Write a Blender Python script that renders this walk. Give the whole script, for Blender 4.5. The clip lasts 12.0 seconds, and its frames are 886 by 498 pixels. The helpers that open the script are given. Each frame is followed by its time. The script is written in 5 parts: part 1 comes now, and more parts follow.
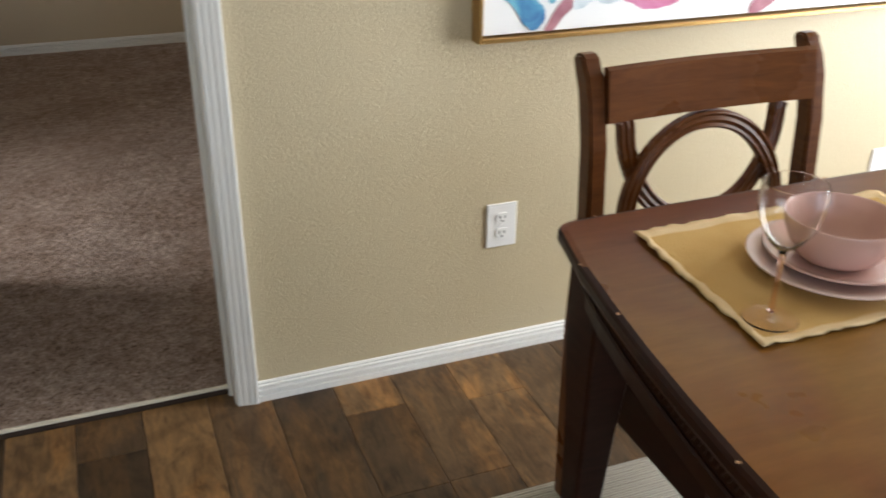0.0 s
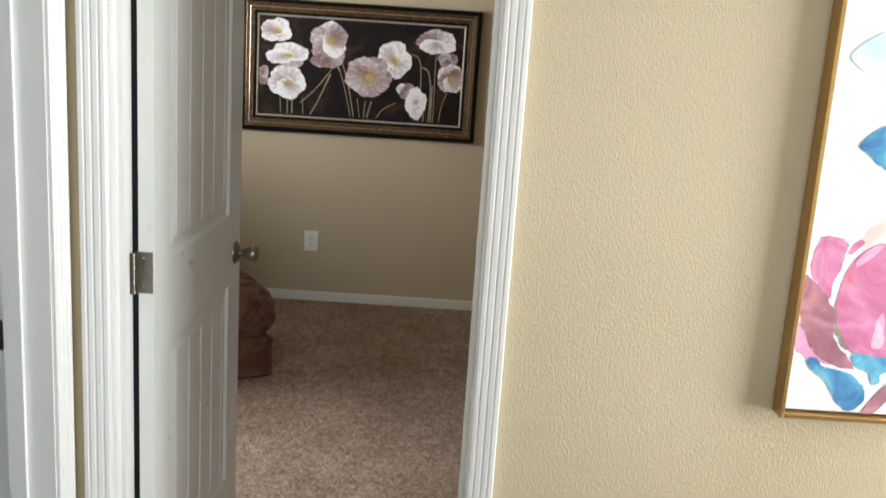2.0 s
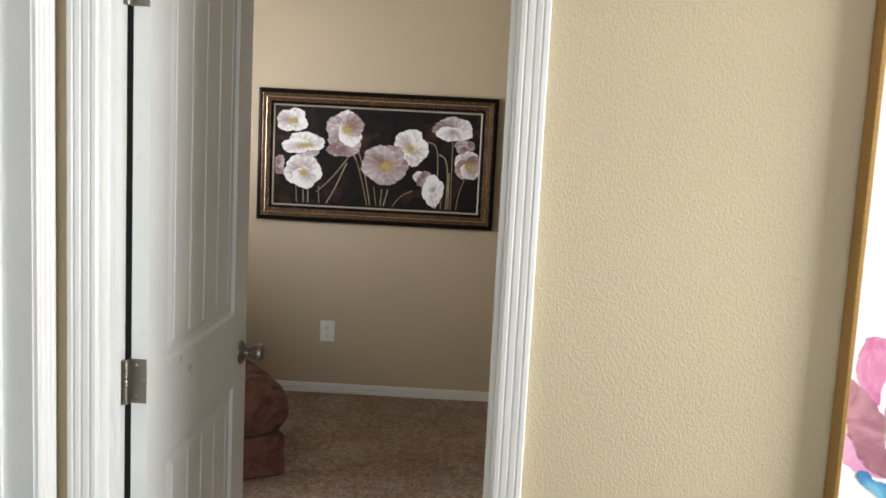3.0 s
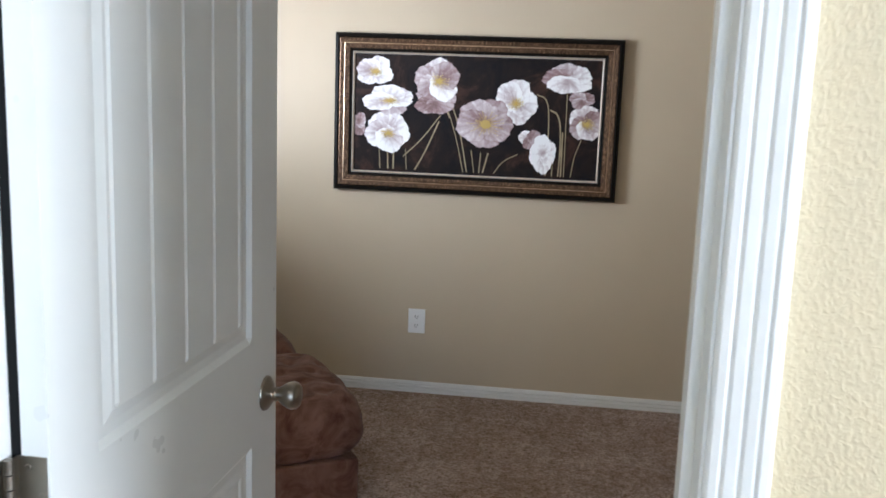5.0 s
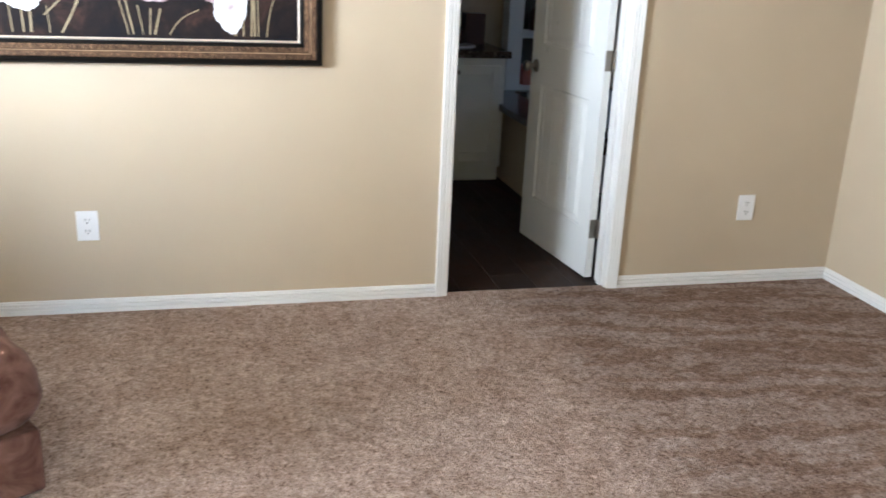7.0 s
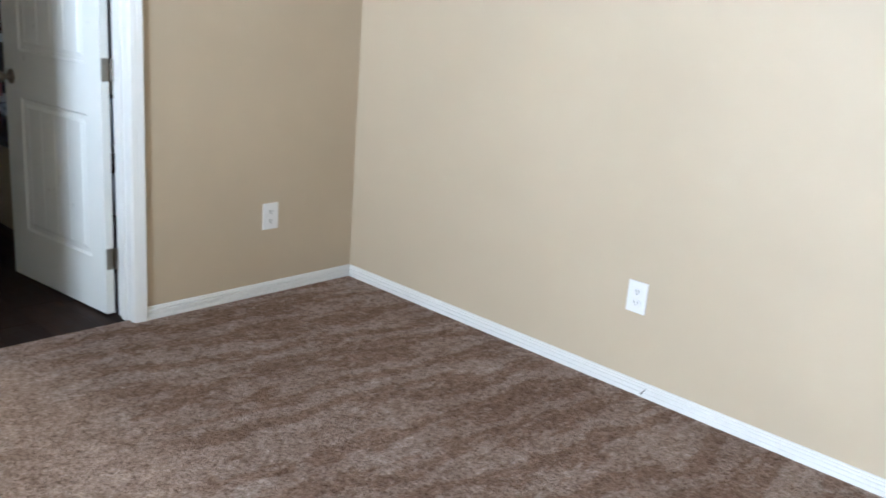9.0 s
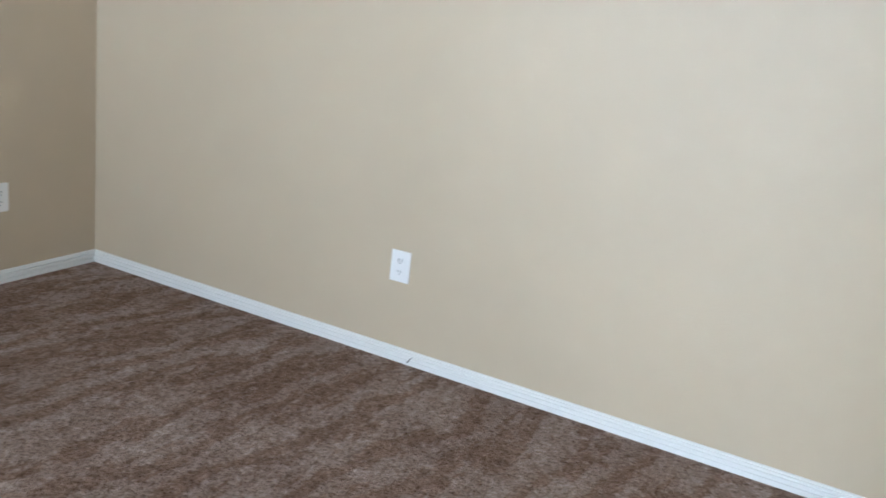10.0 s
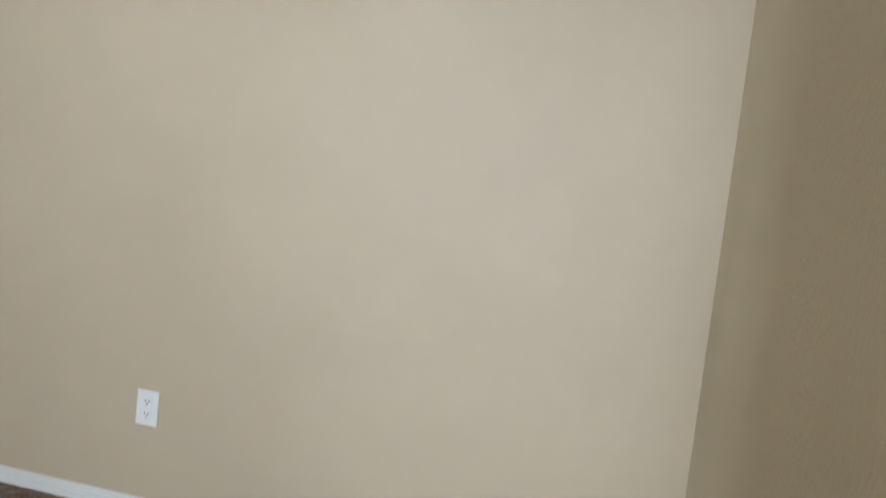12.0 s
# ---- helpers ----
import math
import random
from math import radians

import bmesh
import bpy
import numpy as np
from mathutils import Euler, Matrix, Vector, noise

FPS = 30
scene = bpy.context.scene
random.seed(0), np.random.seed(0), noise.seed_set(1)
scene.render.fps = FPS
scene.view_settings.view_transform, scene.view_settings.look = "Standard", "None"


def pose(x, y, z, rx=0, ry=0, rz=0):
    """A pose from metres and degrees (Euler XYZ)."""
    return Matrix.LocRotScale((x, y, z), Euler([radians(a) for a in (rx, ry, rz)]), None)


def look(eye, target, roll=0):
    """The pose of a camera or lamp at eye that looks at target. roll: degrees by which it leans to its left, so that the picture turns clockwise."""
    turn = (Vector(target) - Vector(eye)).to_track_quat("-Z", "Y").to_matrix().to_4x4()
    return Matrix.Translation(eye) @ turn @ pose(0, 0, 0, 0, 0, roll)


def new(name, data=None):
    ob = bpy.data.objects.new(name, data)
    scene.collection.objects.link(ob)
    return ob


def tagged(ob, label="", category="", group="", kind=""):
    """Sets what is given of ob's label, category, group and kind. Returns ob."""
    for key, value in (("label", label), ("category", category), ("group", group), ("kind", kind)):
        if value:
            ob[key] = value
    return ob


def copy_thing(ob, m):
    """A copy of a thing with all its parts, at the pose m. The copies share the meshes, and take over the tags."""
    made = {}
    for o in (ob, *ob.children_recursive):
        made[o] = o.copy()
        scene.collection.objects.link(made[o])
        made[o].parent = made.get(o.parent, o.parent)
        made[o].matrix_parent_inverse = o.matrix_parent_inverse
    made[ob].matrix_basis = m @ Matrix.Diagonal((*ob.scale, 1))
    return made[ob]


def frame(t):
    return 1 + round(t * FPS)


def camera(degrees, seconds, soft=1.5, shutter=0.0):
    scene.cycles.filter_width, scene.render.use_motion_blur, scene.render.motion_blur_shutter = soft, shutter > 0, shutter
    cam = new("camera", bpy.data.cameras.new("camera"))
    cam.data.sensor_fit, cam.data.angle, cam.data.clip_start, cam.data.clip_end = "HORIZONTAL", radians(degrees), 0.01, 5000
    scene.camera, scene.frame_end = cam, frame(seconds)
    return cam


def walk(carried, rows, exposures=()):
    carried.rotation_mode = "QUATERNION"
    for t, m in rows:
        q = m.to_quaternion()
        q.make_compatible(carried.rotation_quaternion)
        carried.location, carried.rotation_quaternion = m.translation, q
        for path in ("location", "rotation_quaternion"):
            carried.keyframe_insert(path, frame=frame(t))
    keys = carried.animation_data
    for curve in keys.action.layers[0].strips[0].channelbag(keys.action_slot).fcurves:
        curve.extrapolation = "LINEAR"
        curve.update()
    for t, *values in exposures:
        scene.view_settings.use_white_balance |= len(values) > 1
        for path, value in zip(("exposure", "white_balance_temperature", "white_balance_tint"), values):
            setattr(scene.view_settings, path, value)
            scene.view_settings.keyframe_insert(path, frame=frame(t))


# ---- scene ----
# ---- camera and walk ----
cam = camera(51.6, 12.0, soft=1.6, shutter=0.3)
PATH = [
    (0, (0.528, -1.894, 1.369), (1.175, -0.238, 0.453), 0.7),
    (0.5, (0.583, -1.833, 1.371), (0.894, -0.077, 0.466), 0.7),
    (1, (0.637, -1.798, 1.395), (0.724, 0.055, 0.649), 2.7),
    (1.5, (0.64, -1.762, 1.457), (0.669, 0.153, 0.879), 4.3),
    (2, (0.629, -1.745, 1.51), (0.648, 0.208, 1.083), 3.8),
    (2.5, (0.651, -1.725, 1.534), (0.643, 0.25, 1.216), 3.5),
    (3, (0.648, -1.62, 1.527), (0.608, 0.363, 1.273), 2.9),
    (4.8, (0.614, -0.88, 1.499), (0.356, 1.076, 1.172), 2.2),
    (5, (0.597, -0.772, 1.472), (0.335, 1.181, 1.13), 2.1),
    (5.5, (0.506, -0.568, 1.466), (0.337, 1.374, 1.018), 2.1),
    (6, (0.417, -0.412, 1.444), (0.44, 1.515, 0.91), 1.4),
    (6.5, (0.398, -0.248, 1.422), (0.646, 1.646, 0.831), 1.4),
    (6.7, (0.403, -0.196, 1.444), (0.739, 1.677, 0.831), 1.9),
    (8.5, (0.402, 0.139, 1.422), (1.594, 1.651, 0.883), 3.7),
    (9, (0.406, 0.218, 1.441), (1.808, 1.529, 0.878), 4.5),
    (9.5, (0.439, 0.237, 1.406), (2.005, 1.348, 0.846), 5.2),
    (10, (0.432, 0.247, 1.369), (2.141, 1.135, 0.83), 6.6),
    (10.5, (0.452, 0.249, 1.375), (2.249, 0.949, 0.843), 7.2),
    (11, (0.452, 0.197, 1.344), (2.302, 0.775, 0.851), 7.4),
    (11.5, (0.508, 0.199, 1.332), (2.397, 0.699, 0.906), 7.0),
    (12, (0.583, 0.198, 1.308), (2.505, 0.717, 1.118), 6.5),
]
EXPOSURES = [(0, -0.35, 5820, 10), (0.5, -0.16, 5480, 9), (1.5, 0.12, 5760, 7), (3, 0.02, 5880, 10), (5, 0.54, 5150, 9), (5.5, 0.84, 5080, 9), (6, 1.38, 5000, 10),
             (6.7, 2.06, 5080, 9), (8.5, 2.03, 4830, 7), (10, 1.54, 4720, 5), (11, 1.28, 4640, 4), (12, 1.16, 5050, 4)]
walk(cam, [(t, look(eye, target, roll)) for t, eye, target, roll in PATH], EXPOSURES)

# ---- world, sun, window light ----
world = bpy.data.worlds.new("sky")
scene.world = world
world.use_nodes = True
wn = world.node_tree
sky = wn.nodes.new("ShaderNodeTexSky")
sky.sky_type, sky.sun_disc = "NISHITA", False
sky.sun_elevation, sky.sun_rotation = radians(58), radians(10)
wn.links.new(sky.outputs[0], wn.nodes["Background"].inputs[0])
wn.nodes["Background"].inputs[1].default_value = 0.12
sun = new("sun", bpy.data.lights.new("sun", "SUN"))
sun.data.energy, sun.data.angle, sun.data.color = 3.0, radians(0.5), (1.0, 0.95, 0.88)
sun.matrix_world = look((2, 8, 14), (0.7, 1, 0))


def window_light(name, place, target, width, height, watts, colour):
    lamp = new(name, bpy.data.lights.new(name, "AREA"))
    lamp.data.shape, lamp.data.size, lamp.data.size_y = "RECTANGLE", width, height
    lamp.data.energy, lamp.data.color = watts, colour
    lamp.matrix_world = look(place, target)
    return lamp


XW, XE, YN = -2.0, 3.25, 3.5          # bedroom: west, east, north
CEIL = 2.44
BW = (1.15, 2.05, 0.89, 1.92)         # bedroom window: y0, y1, z0, z1
DW = (-1.75, -0.28, 0.25, 2.1)         # dining window, east: y0, y1, z0, z1
SW = (0.4, 2.2, 0.8, 2.05)            # dining window, south: x0, x1, z0, z1
DXE, DYS, DXW = 3.4, -4.3, -0.08      # dining room: east, south, west
window_light("window_light_bedroom", (XW - 0.03, 1.60, 1.405), (1, 2.55, 0.34), 0.86, 0.99, 90, (1.0, 0.945, 0.87))
window_light("window_light_dining_east", (DXE + 0.03, -1.015, 1.18), (0, -0.9, 0.9), 1.42, 1.8, 120, (1.0, 0.96, 0.88))
window_light("window_light_dining_south", (1.3, DYS - 0.03, 1.42), (1.3, 0, 1.2), 1.75, 1.2, 50, (0.84, 0.92, 1.0))


# ---- materials ----
def material(name, colour=(0.5, 0.5, 0.5), rough=0.6, metal=0.0, spec=None):
    m = bpy.data.materials.new(name)
    m.use_nodes = True
    b = m.node_tree.nodes["Principled BSDF"]
    b.inputs["Base Color"].default_value = (*colour, 1)
    b.inputs["Roughness"].default_value = rough
    b.inputs["Metallic"].default_value = metal
    if spec is not None:
        b.inputs["Specular IOR Level"].default_value = spec
    return m


def node(m, kind, **values):
    n = m.node_tree.nodes.new(kind)
    for key, value in values.items():
        n.inputs[key].default_value = value
    return n


def wire(m, a, b):
    m.node_tree.links.new(a, b)


def coords(m, scale=(1, 1, 1), which="Object"):
    c = m.node_tree.nodes.new("ShaderNodeTexCoord")
    p = m.node_tree.nodes.new("ShaderNodeMapping")
    p.inputs["Scale"].default_value = scale
    wire(m, c.outputs[which], p.inputs["Vector"])
    return p.outputs["Vector"]


def noise_tex(m, vector, scale, detail=3.0, rough=0.5, distortion=0.0):
    n = node(m, "ShaderNodeTexNoise", Scale=scale, Detail=detail, Roughness=rough, Distortion=distortion)
    wire(m, vector, n.inputs["Vector"])
    return n.outputs["Fac"]


def ramp(m, fac, stops):
    r = m.node_tree.nodes.new("ShaderNodeValToRGB")
    e = r.color_ramp.elements
    e[0].position, e[0].color = stops[0][0], (*stops[0][1], 1)
    e[1].position, e[1].color = stops[-1][0], (*stops[-1][1], 1)
    for place, colour in stops[1:-1]:
        e.new(place).color = (*colour, 1)
    wire(m, fac, r.inputs["Fac"])
    return r.outputs["Color"]


def mix(m, fac, a, b, blend="MIX"):
    n = m.node_tree.nodes.new("ShaderNodeMix")
    n.data_type, n.blend_type = "RGBA", blend
    for socket, value in ((n.inputs["Factor"], fac), (n.inputs[6], a), (n.inputs[7], b)):
        if isinstance(value, (int, float)):
            socket.default_value = value
        elif isinstance(value, tuple):
            socket.default_value = (*value, 1)
        else:
            wire(m, value, socket)
    return n.outputs[2]


def math_node(m, operation, a, b=0.0):
    n = m.node_tree.nodes.new("ShaderNodeMath")
    n.operation = operation
    for socket, value in ((n.inputs[0], a), (n.inputs[1], b)):
        if isinstance(value, (int, float)):
            socket.default_value = value
        else:
            wire(m, value, socket)
    return n.outputs[0]


def base(m, colour):
    wire(m, colour, m.node_tree.nodes["Principled BSDF"].inputs["Base Color"])


def roughen(m, value):
    wire(m, value, m.node_tree.nodes["Principled BSDF"].inputs["Roughness"])


def bump(m, height, distance, strength=1.0):
    n = node(m, "ShaderNodeBump", Strength=strength, Distance=distance)
    wire(m, height, n.inputs["Height"])
    wire(m, n.outputs["Normal"], m.node_tree.nodes["Principled BSDF"].inputs["Normal"])


def wall_paint(name, colour, relief):
    """Eggshell paint over an orange-peel and knock-down texture."""
    m = material(name, colour, 0.55)
    v = coords(m)
    run = coords(m, (1, 1, 0.62))
    fine = noise_tex(m, run, 330, 3, 0.55, 0.6)
    blobs = noise_tex(m, run, 205, 2, 0.5, 0.7)
    big = noise_tex(m, v, 1.3, 3)
    knocked = ramp(m, blobs, [(0.42, (0, 0, 0)), (0.64, (1, 1, 1))])
    h = mix(m, 0.45, fine, knocked)
    bump(m, h, relief, 0.6)
    darker = tuple(c * 0.93 for c in colour)
    base(m, mix(m, ramp(m, big, [(0.35, (0, 0, 0)), (0.65, (1, 1, 1))]), colour, darker))
    roughen(m, math_node(m, "MULTIPLY_ADD", fine, 0.15))
    m.node_tree.nodes["Principled BSDF"].inputs["Roughness"].default_value = 0.5
    r = math_node(m, "ADD", math_node(m, "MULTIPLY", fine, 0.2), 0.42)
    roughen(m, r)
    return m


def white_paint(name, colour=(0.78, 0.79, 0.77), rough=0.32):
    m = material(name, colour, rough)
    v = coords(m)
    n = noise_tex(m, v, 3, 4)
    base(m, mix(m, n, colour, tuple(c * 0.93 for c in colour)))
    bump(m, noise_tex(m, v, 160, 2), 0.0003, 0.25)
    roughen(m, math_node(m, "ADD", math_node(m, "MULTIPLY", noise_tex(m, v, 12, 3), 0.25), rough - 0.1))
    return m


TAN = wall_paint("tan wall paint", (0.512, 0.436, 0.284), 0.0014)
TAN_BED = wall_paint("tan bedroom paint", (0.52, 0.434, 0.305), 0.0008)
CEILING = wall_paint("cream ceiling paint", (0.60, 0.555, 0.46), 0.003)
TRIM = white_paint("white trim paint", (0.79, 0.79, 0.765))
DOOR = white_paint("white door paint", (0.82, 0.83, 0.795), 0.30)
PLASTIC = material("white plastic", (0.80, 0.80, 0.79), 0.28)
SLOT = material("dark slot", (0.012, 0.012, 0.012), 0.8, 0, 0.1)
NICKEL = material("satin nickel", (0.28, 0.255, 0.215), 0.28, 1.0)
bump(NICKEL, noise_tex(NICKEL, coords(NICKEL, (1, 1, 12)), 300, 2), 0.0001, 0.4)
STRIP = material("pale carpet edging", (0.74, 0.68, 0.56), 0.7)
GLASS = material("clear glass", (1, 1, 1), 0.0)
GLASS.node_tree.nodes["Principled BSDF"].inputs["Transmission Weight"].default_value = 1.0
GLASS.node_tree.nodes["Principled BSDF"].inputs["IOR"].default_value = 1.3
ROSE_GLASS = material("rose tinted glass", (1.0, 0.76, 0.60), 0.02)
ROSE_GLASS.node_tree.nodes["Principled BSDF"].inputs["Transmission Weight"].default_value = 1.0
PALE_ROSE = material("faint rose glass", (1.0, 0.95, 0.90), 0.0)
PALE_ROSE.node_tree.nodes["Principled BSDF"].inputs["Transmission Weight"].default_value = 1.0
PALE_ROSE.node_tree.nodes["Principled BSDF"].inputs["IOR"].default_value = 1.16
GROUND = material("dry ground", (0.22, 0.18, 0.13), 0.9)
base(GROUND, mix(GROUND, noise_tex(GROUND, coords(GROUND), 0.6, 5), (0.26, 0.21, 0.15), (0.14, 0.13, 0.08)))


def carpet_material():
    m = material("brown cut-pile carpet", (0.2, 0.14, 0.1), 1.0, 0, 0.05)
    v = coords(m)
    pile = noise_tex(m, v, 105, 4, 0.72, 0.4)
    clump = noise_tex(m, v, 34, 4, 0.65, 0.5)
    patch = noise_tex(m, v, 3.2, 4, 0.6, 0.4)
    c1 = ramp(m, pile, [(0.33, (0.232, 0.160, 0.118)), (0.45, (0.495, 0.380, 0.307)), (0.64, (0.715, 0.585, 0.502))])
    c2 = mix(m, ramp(m, clump, [(0.38, (0, 0, 0)), (0.62, (1, 1, 1))]), (0.78, 0.76, 0.74), (1.10, 1.10, 1.10))
    c3 = mix(m, 1.0, c1, c2, "MULTIPLY")
    # lanes that a vacuum cleaner left in the pile, wavering and broken
    sep = m.node_tree.nodes.new("ShaderNodeSeparateXYZ")
    wire(m, v, sep.inputs[0])
    waver = math_node(m, "MULTIPLY", noise_tex(m, coords(m, (1.2, 3, 1)), 1.6, 3), 0.55)
    lane = math_node(m, "ADD", math_node(m, "ADD", sep.outputs[1], math_node(m, "MULTIPLY", sep.outputs[0], 0.15)), waver)
    wave = math_node(m, "SINE", math_node(m, "MULTIPLY", lane, 31.0))
    mixed = noise_tex(m, coords(m, (1, 2.4, 1)), 11, 5, 0.75, 0.8)
    ragged = math_node(m, "ADD", wave, math_node(m, "MULTIPLY", math_node(m, "SUBTRACT", mixed, 0.5), 8.0))
    # pale stop below 1 paints the east end's lower brightness into the pile
    lanes = ramp(m, math_node(m, "ADD", math_node(m, "MULTIPLY", ragged, 0.5), 0.5), [(0.22, (0.60, 0.535, 0.49)), (0.66, (0.82, 0.82, 0.825))])
    east = ramp(m, math_node(m, "ADD", math_node(m, "MULTIPLY", sep.outputs[0], 0.45), math_node(m, "MULTIPLY", patch, 0.4)), [(0.90, (0, 0, 0)), (1.10, (1, 1, 1))])
    c4 = mix(m, east, c3, mix(m, 1.0, c3, lanes, "MULTIPLY"))
    c5 = mix(m, ramp(m, patch, [(0.40, (0, 0, 0)), (0.62, (1, 1, 1))]), mix(m, 1.0, c4, (0.84, 0.80, 0.77), "MULTIPLY"), c4)
    mott = noise_tex(m, coords(m, (1.3, 1, 1)), 12, 5, 0.70, 0.9)
    c5 = mix(m, 1.0, c5, ramp(m, mott, [(0.36, (0.82, 0.80, 0.785)), (0.50, (0.97, 0.97, 0.975)), (0.64, (1.07, 1.09, 1.12))]), "MULTIPLY")
    # dark flecks where tufts part, lying in short strokes
    fleck = noise_tex(m, coords(m, (1.25, 1, 1)), 58, 4, 0.68, 1.1)
    c5 = mix(m, 1.0, c5, ramp(m, fleck, [(0.35, (0.50, 0.45, 0.42)), (0.43, (1, 1, 1))]), "MULTIPLY")
    base(m, c5)
    h = math_node(m, "ADD", pile, math_node(m, "MULTIPLY", clump, 1.4))
    bump(m, math_node(m, "ADD", h, math_node(m, "MULTIPLY", fleck, 1.6)), 0.011, 1.0)
    return m


CARPET = carpet_material()


def plank_material(name, stops, gloss):
    m = material(name, stops[0][1], gloss)
    info = m.node_tree.nodes.new("ShaderNodeObjectInfo")
    v = coords(m, (1, 1, 1))
    shift = m.node_tree.nodes.new("ShaderNodeVectorMath")
    shift.operation = "ADD"
    wire(m, v, shift.inputs[0])
    spread = math_node(m, "MULTIPLY", info.outputs["Random"], 37.0)
    wire(m, spread, shift.inputs[1])
    stretch = m.node_tree.nodes.new("ShaderNodeMapping")
    stretch.inputs["Scale"].default_value = (7, 1.6, 1)
    wire(m, shift.outputs[0], stretch.inputs[0])
    grain = noise_tex(m, stretch.outputs[0], 5, 6, 0.62, 1.4)
    fine = noise_tex(m, stretch.outputs[0], 26, 3, 0.6, 0.3)
    blotch = noise_tex(m, shift.outputs[0], 7, 3, 0.6, 0.6)
    tone = ramp(m, info.outputs["Random"], stops)
    g = ramp(m, grain, [(0.30, (0.50, 0.46, 0.42)), (0.50, (1, 1, 1)), (0.70, (1.35, 1.30, 1.20))])
    c = mix(m, 1.0, tone, g, "MULTIPLY")
    c = mix(m, 0.35, c, mix(m, 1.0, c, ramp(m, fine, [(0.35, (0.6, 0.58, 0.56)), (0.6, (1.15, 1.12, 1.08))]), "MULTIPLY"))
    c = mix(m, ramp(m, blotch, [(0.46, (0, 0, 0)), (0.66, (0.85, 0.85, 0.85))]), c, mix(m, 1.0, c, (0.55, 0.52, 0.50), "MULTIPLY"))
    amber = ramp(m, noise_tex(m, stretch.outputs[0], 1.25, 5, 0.62, 1.2), [(0.49, (0, 0, 0)), (0.62, (0.9, 0.9, 0.9))])
    c = mix(m, amber, c, mix(m, 1.0, c, (1.75, 1.52, 1.12), "MULTIPLY"))
    base(m, c)
    bump(m, grain, 0.0012, 0.5)
    roughen(m, math_node(m, "ADD", math_node(m, "MULTIPLY", grain, 0.3), gloss - 0.12))
    return m


PLANK = plank_material("rustic wood plank", [(0.0, (0.058, 0.037, 0.021)), (0.25, (0.105, 0.066, 0.035)), (0.55, (0.165, 0.100, 0.048)), (0.82, (0.23, 0.135, 0.058)), (1.0, (0.31, 0.185, 0.075))], 0.42)
DARK_PLANK = plank_material("dark bathroom plank", [(0.0, (0.012, 0.006, 0.004)), (1.0, (0.026, 0.013, 0.008))], 0.55)
for planks in (PLANK, DARK_PLANK):
    planks.node_tree.nodes["Principled BSDF"].inputs["Specular IOR Level"].default_value = 0.3
SUBFLOOR = material("dark joint", (0.035, 0.02, 0.012), 0.8)


def polished_wood(name, low, high, rough, axis=(1, 1, 9)):
    m = material(name, high, rough)
    v = coords(m, axis)
    g = noise_tex(m, v, 6, 6, 0.6, 1.0)
    f = noise_tex(m, v, 45, 3, 0.6, 0.3)
    c = ramp(m, g, [(0.3, low), (0.7, high)])
    base(m, mix(m, 0.12, c, mix(m, 1.0, c, ramp(m, f, [(0.35, (0.45, 0.42, 0.4)), (0.6, (1.15, 1.1, 1.05))]), "MULTIPLY")))
    big = noise_tex(m, coords(m), 5, 4)
    roughen(m, math_node(m, "ADD", math_node(m, "MULTIPLY", big, 0.22), rough - 0.1))
    bump(m, f, 0.0002, 0.4)
    m.node_tree.nodes["Principled BSDF"].inputs["Specular IOR Level"].default_value = 0.16
    return m


CHERRY = polished_wood("cherry stained wood", (0.074, 0.023, 0.006), (0.125, 0.044, 0.011), 0.28)
CHERRY.node_tree.nodes["Principled BSDF"].inputs["Specular IOR Level"].default_value = 0.22
TABLE_TOP = polished_wood("cherry table top", (0.160, 0.075, 0.014), (0.205, 0.102, 0.024), 0.30, (1, 7, 1))
tt = TABLE_TOP.node_tree.nodes["Principled BSDF"].inputs["Base Color"]
wear_and_tone = ramp(TABLE_TOP, noise_tex(TABLE_TOP, coords(TABLE_TOP), 2.3, 3, 0.55, 0.6), [(0.38, (0.80, 0.60, 0.55)), (0.56, (1.05, 1.05, 0.95))])
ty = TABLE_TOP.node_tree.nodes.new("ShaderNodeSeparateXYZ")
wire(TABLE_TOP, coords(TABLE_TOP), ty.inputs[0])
# redder and darker towards the wall end (+y), with a noisy edge
far_end_tone = ramp(TABLE_TOP, math_node(TABLE_TOP, "ADD", math_node(TABLE_TOP, "ADD", ty.outputs[1], 1.5), math_node(TABLE_TOP, "MULTIPLY", noise_tex(TABLE_TOP, coords(TABLE_TOP), 4, 3), 0.25)), [(0.50, (1, 1, 1)), (0.78, (0.62, 0.40, 0.50))])
wear_and_tone = mix(TABLE_TOP, 1.0, wear_and_tone, far_end_tone, "MULTIPLY")
base(TABLE_TOP, mix(TABLE_TOP, 1.0, tt.links[0].from_socket, wear_and_tone, "MULTIPLY"))
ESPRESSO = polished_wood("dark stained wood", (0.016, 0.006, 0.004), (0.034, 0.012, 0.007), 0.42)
WORN_WOOD = material("bare worn wood", (0.42, 0.26, 0.14), 0.7)
SEAT_FABRIC = material("dark seat fabric", (0.045, 0.045, 0.04), 0.9)
bump(SEAT_FABRIC, noise_tex(SEAT_FABRIC, coords(SEAT_FABRIC), 400, 2), 0.001)

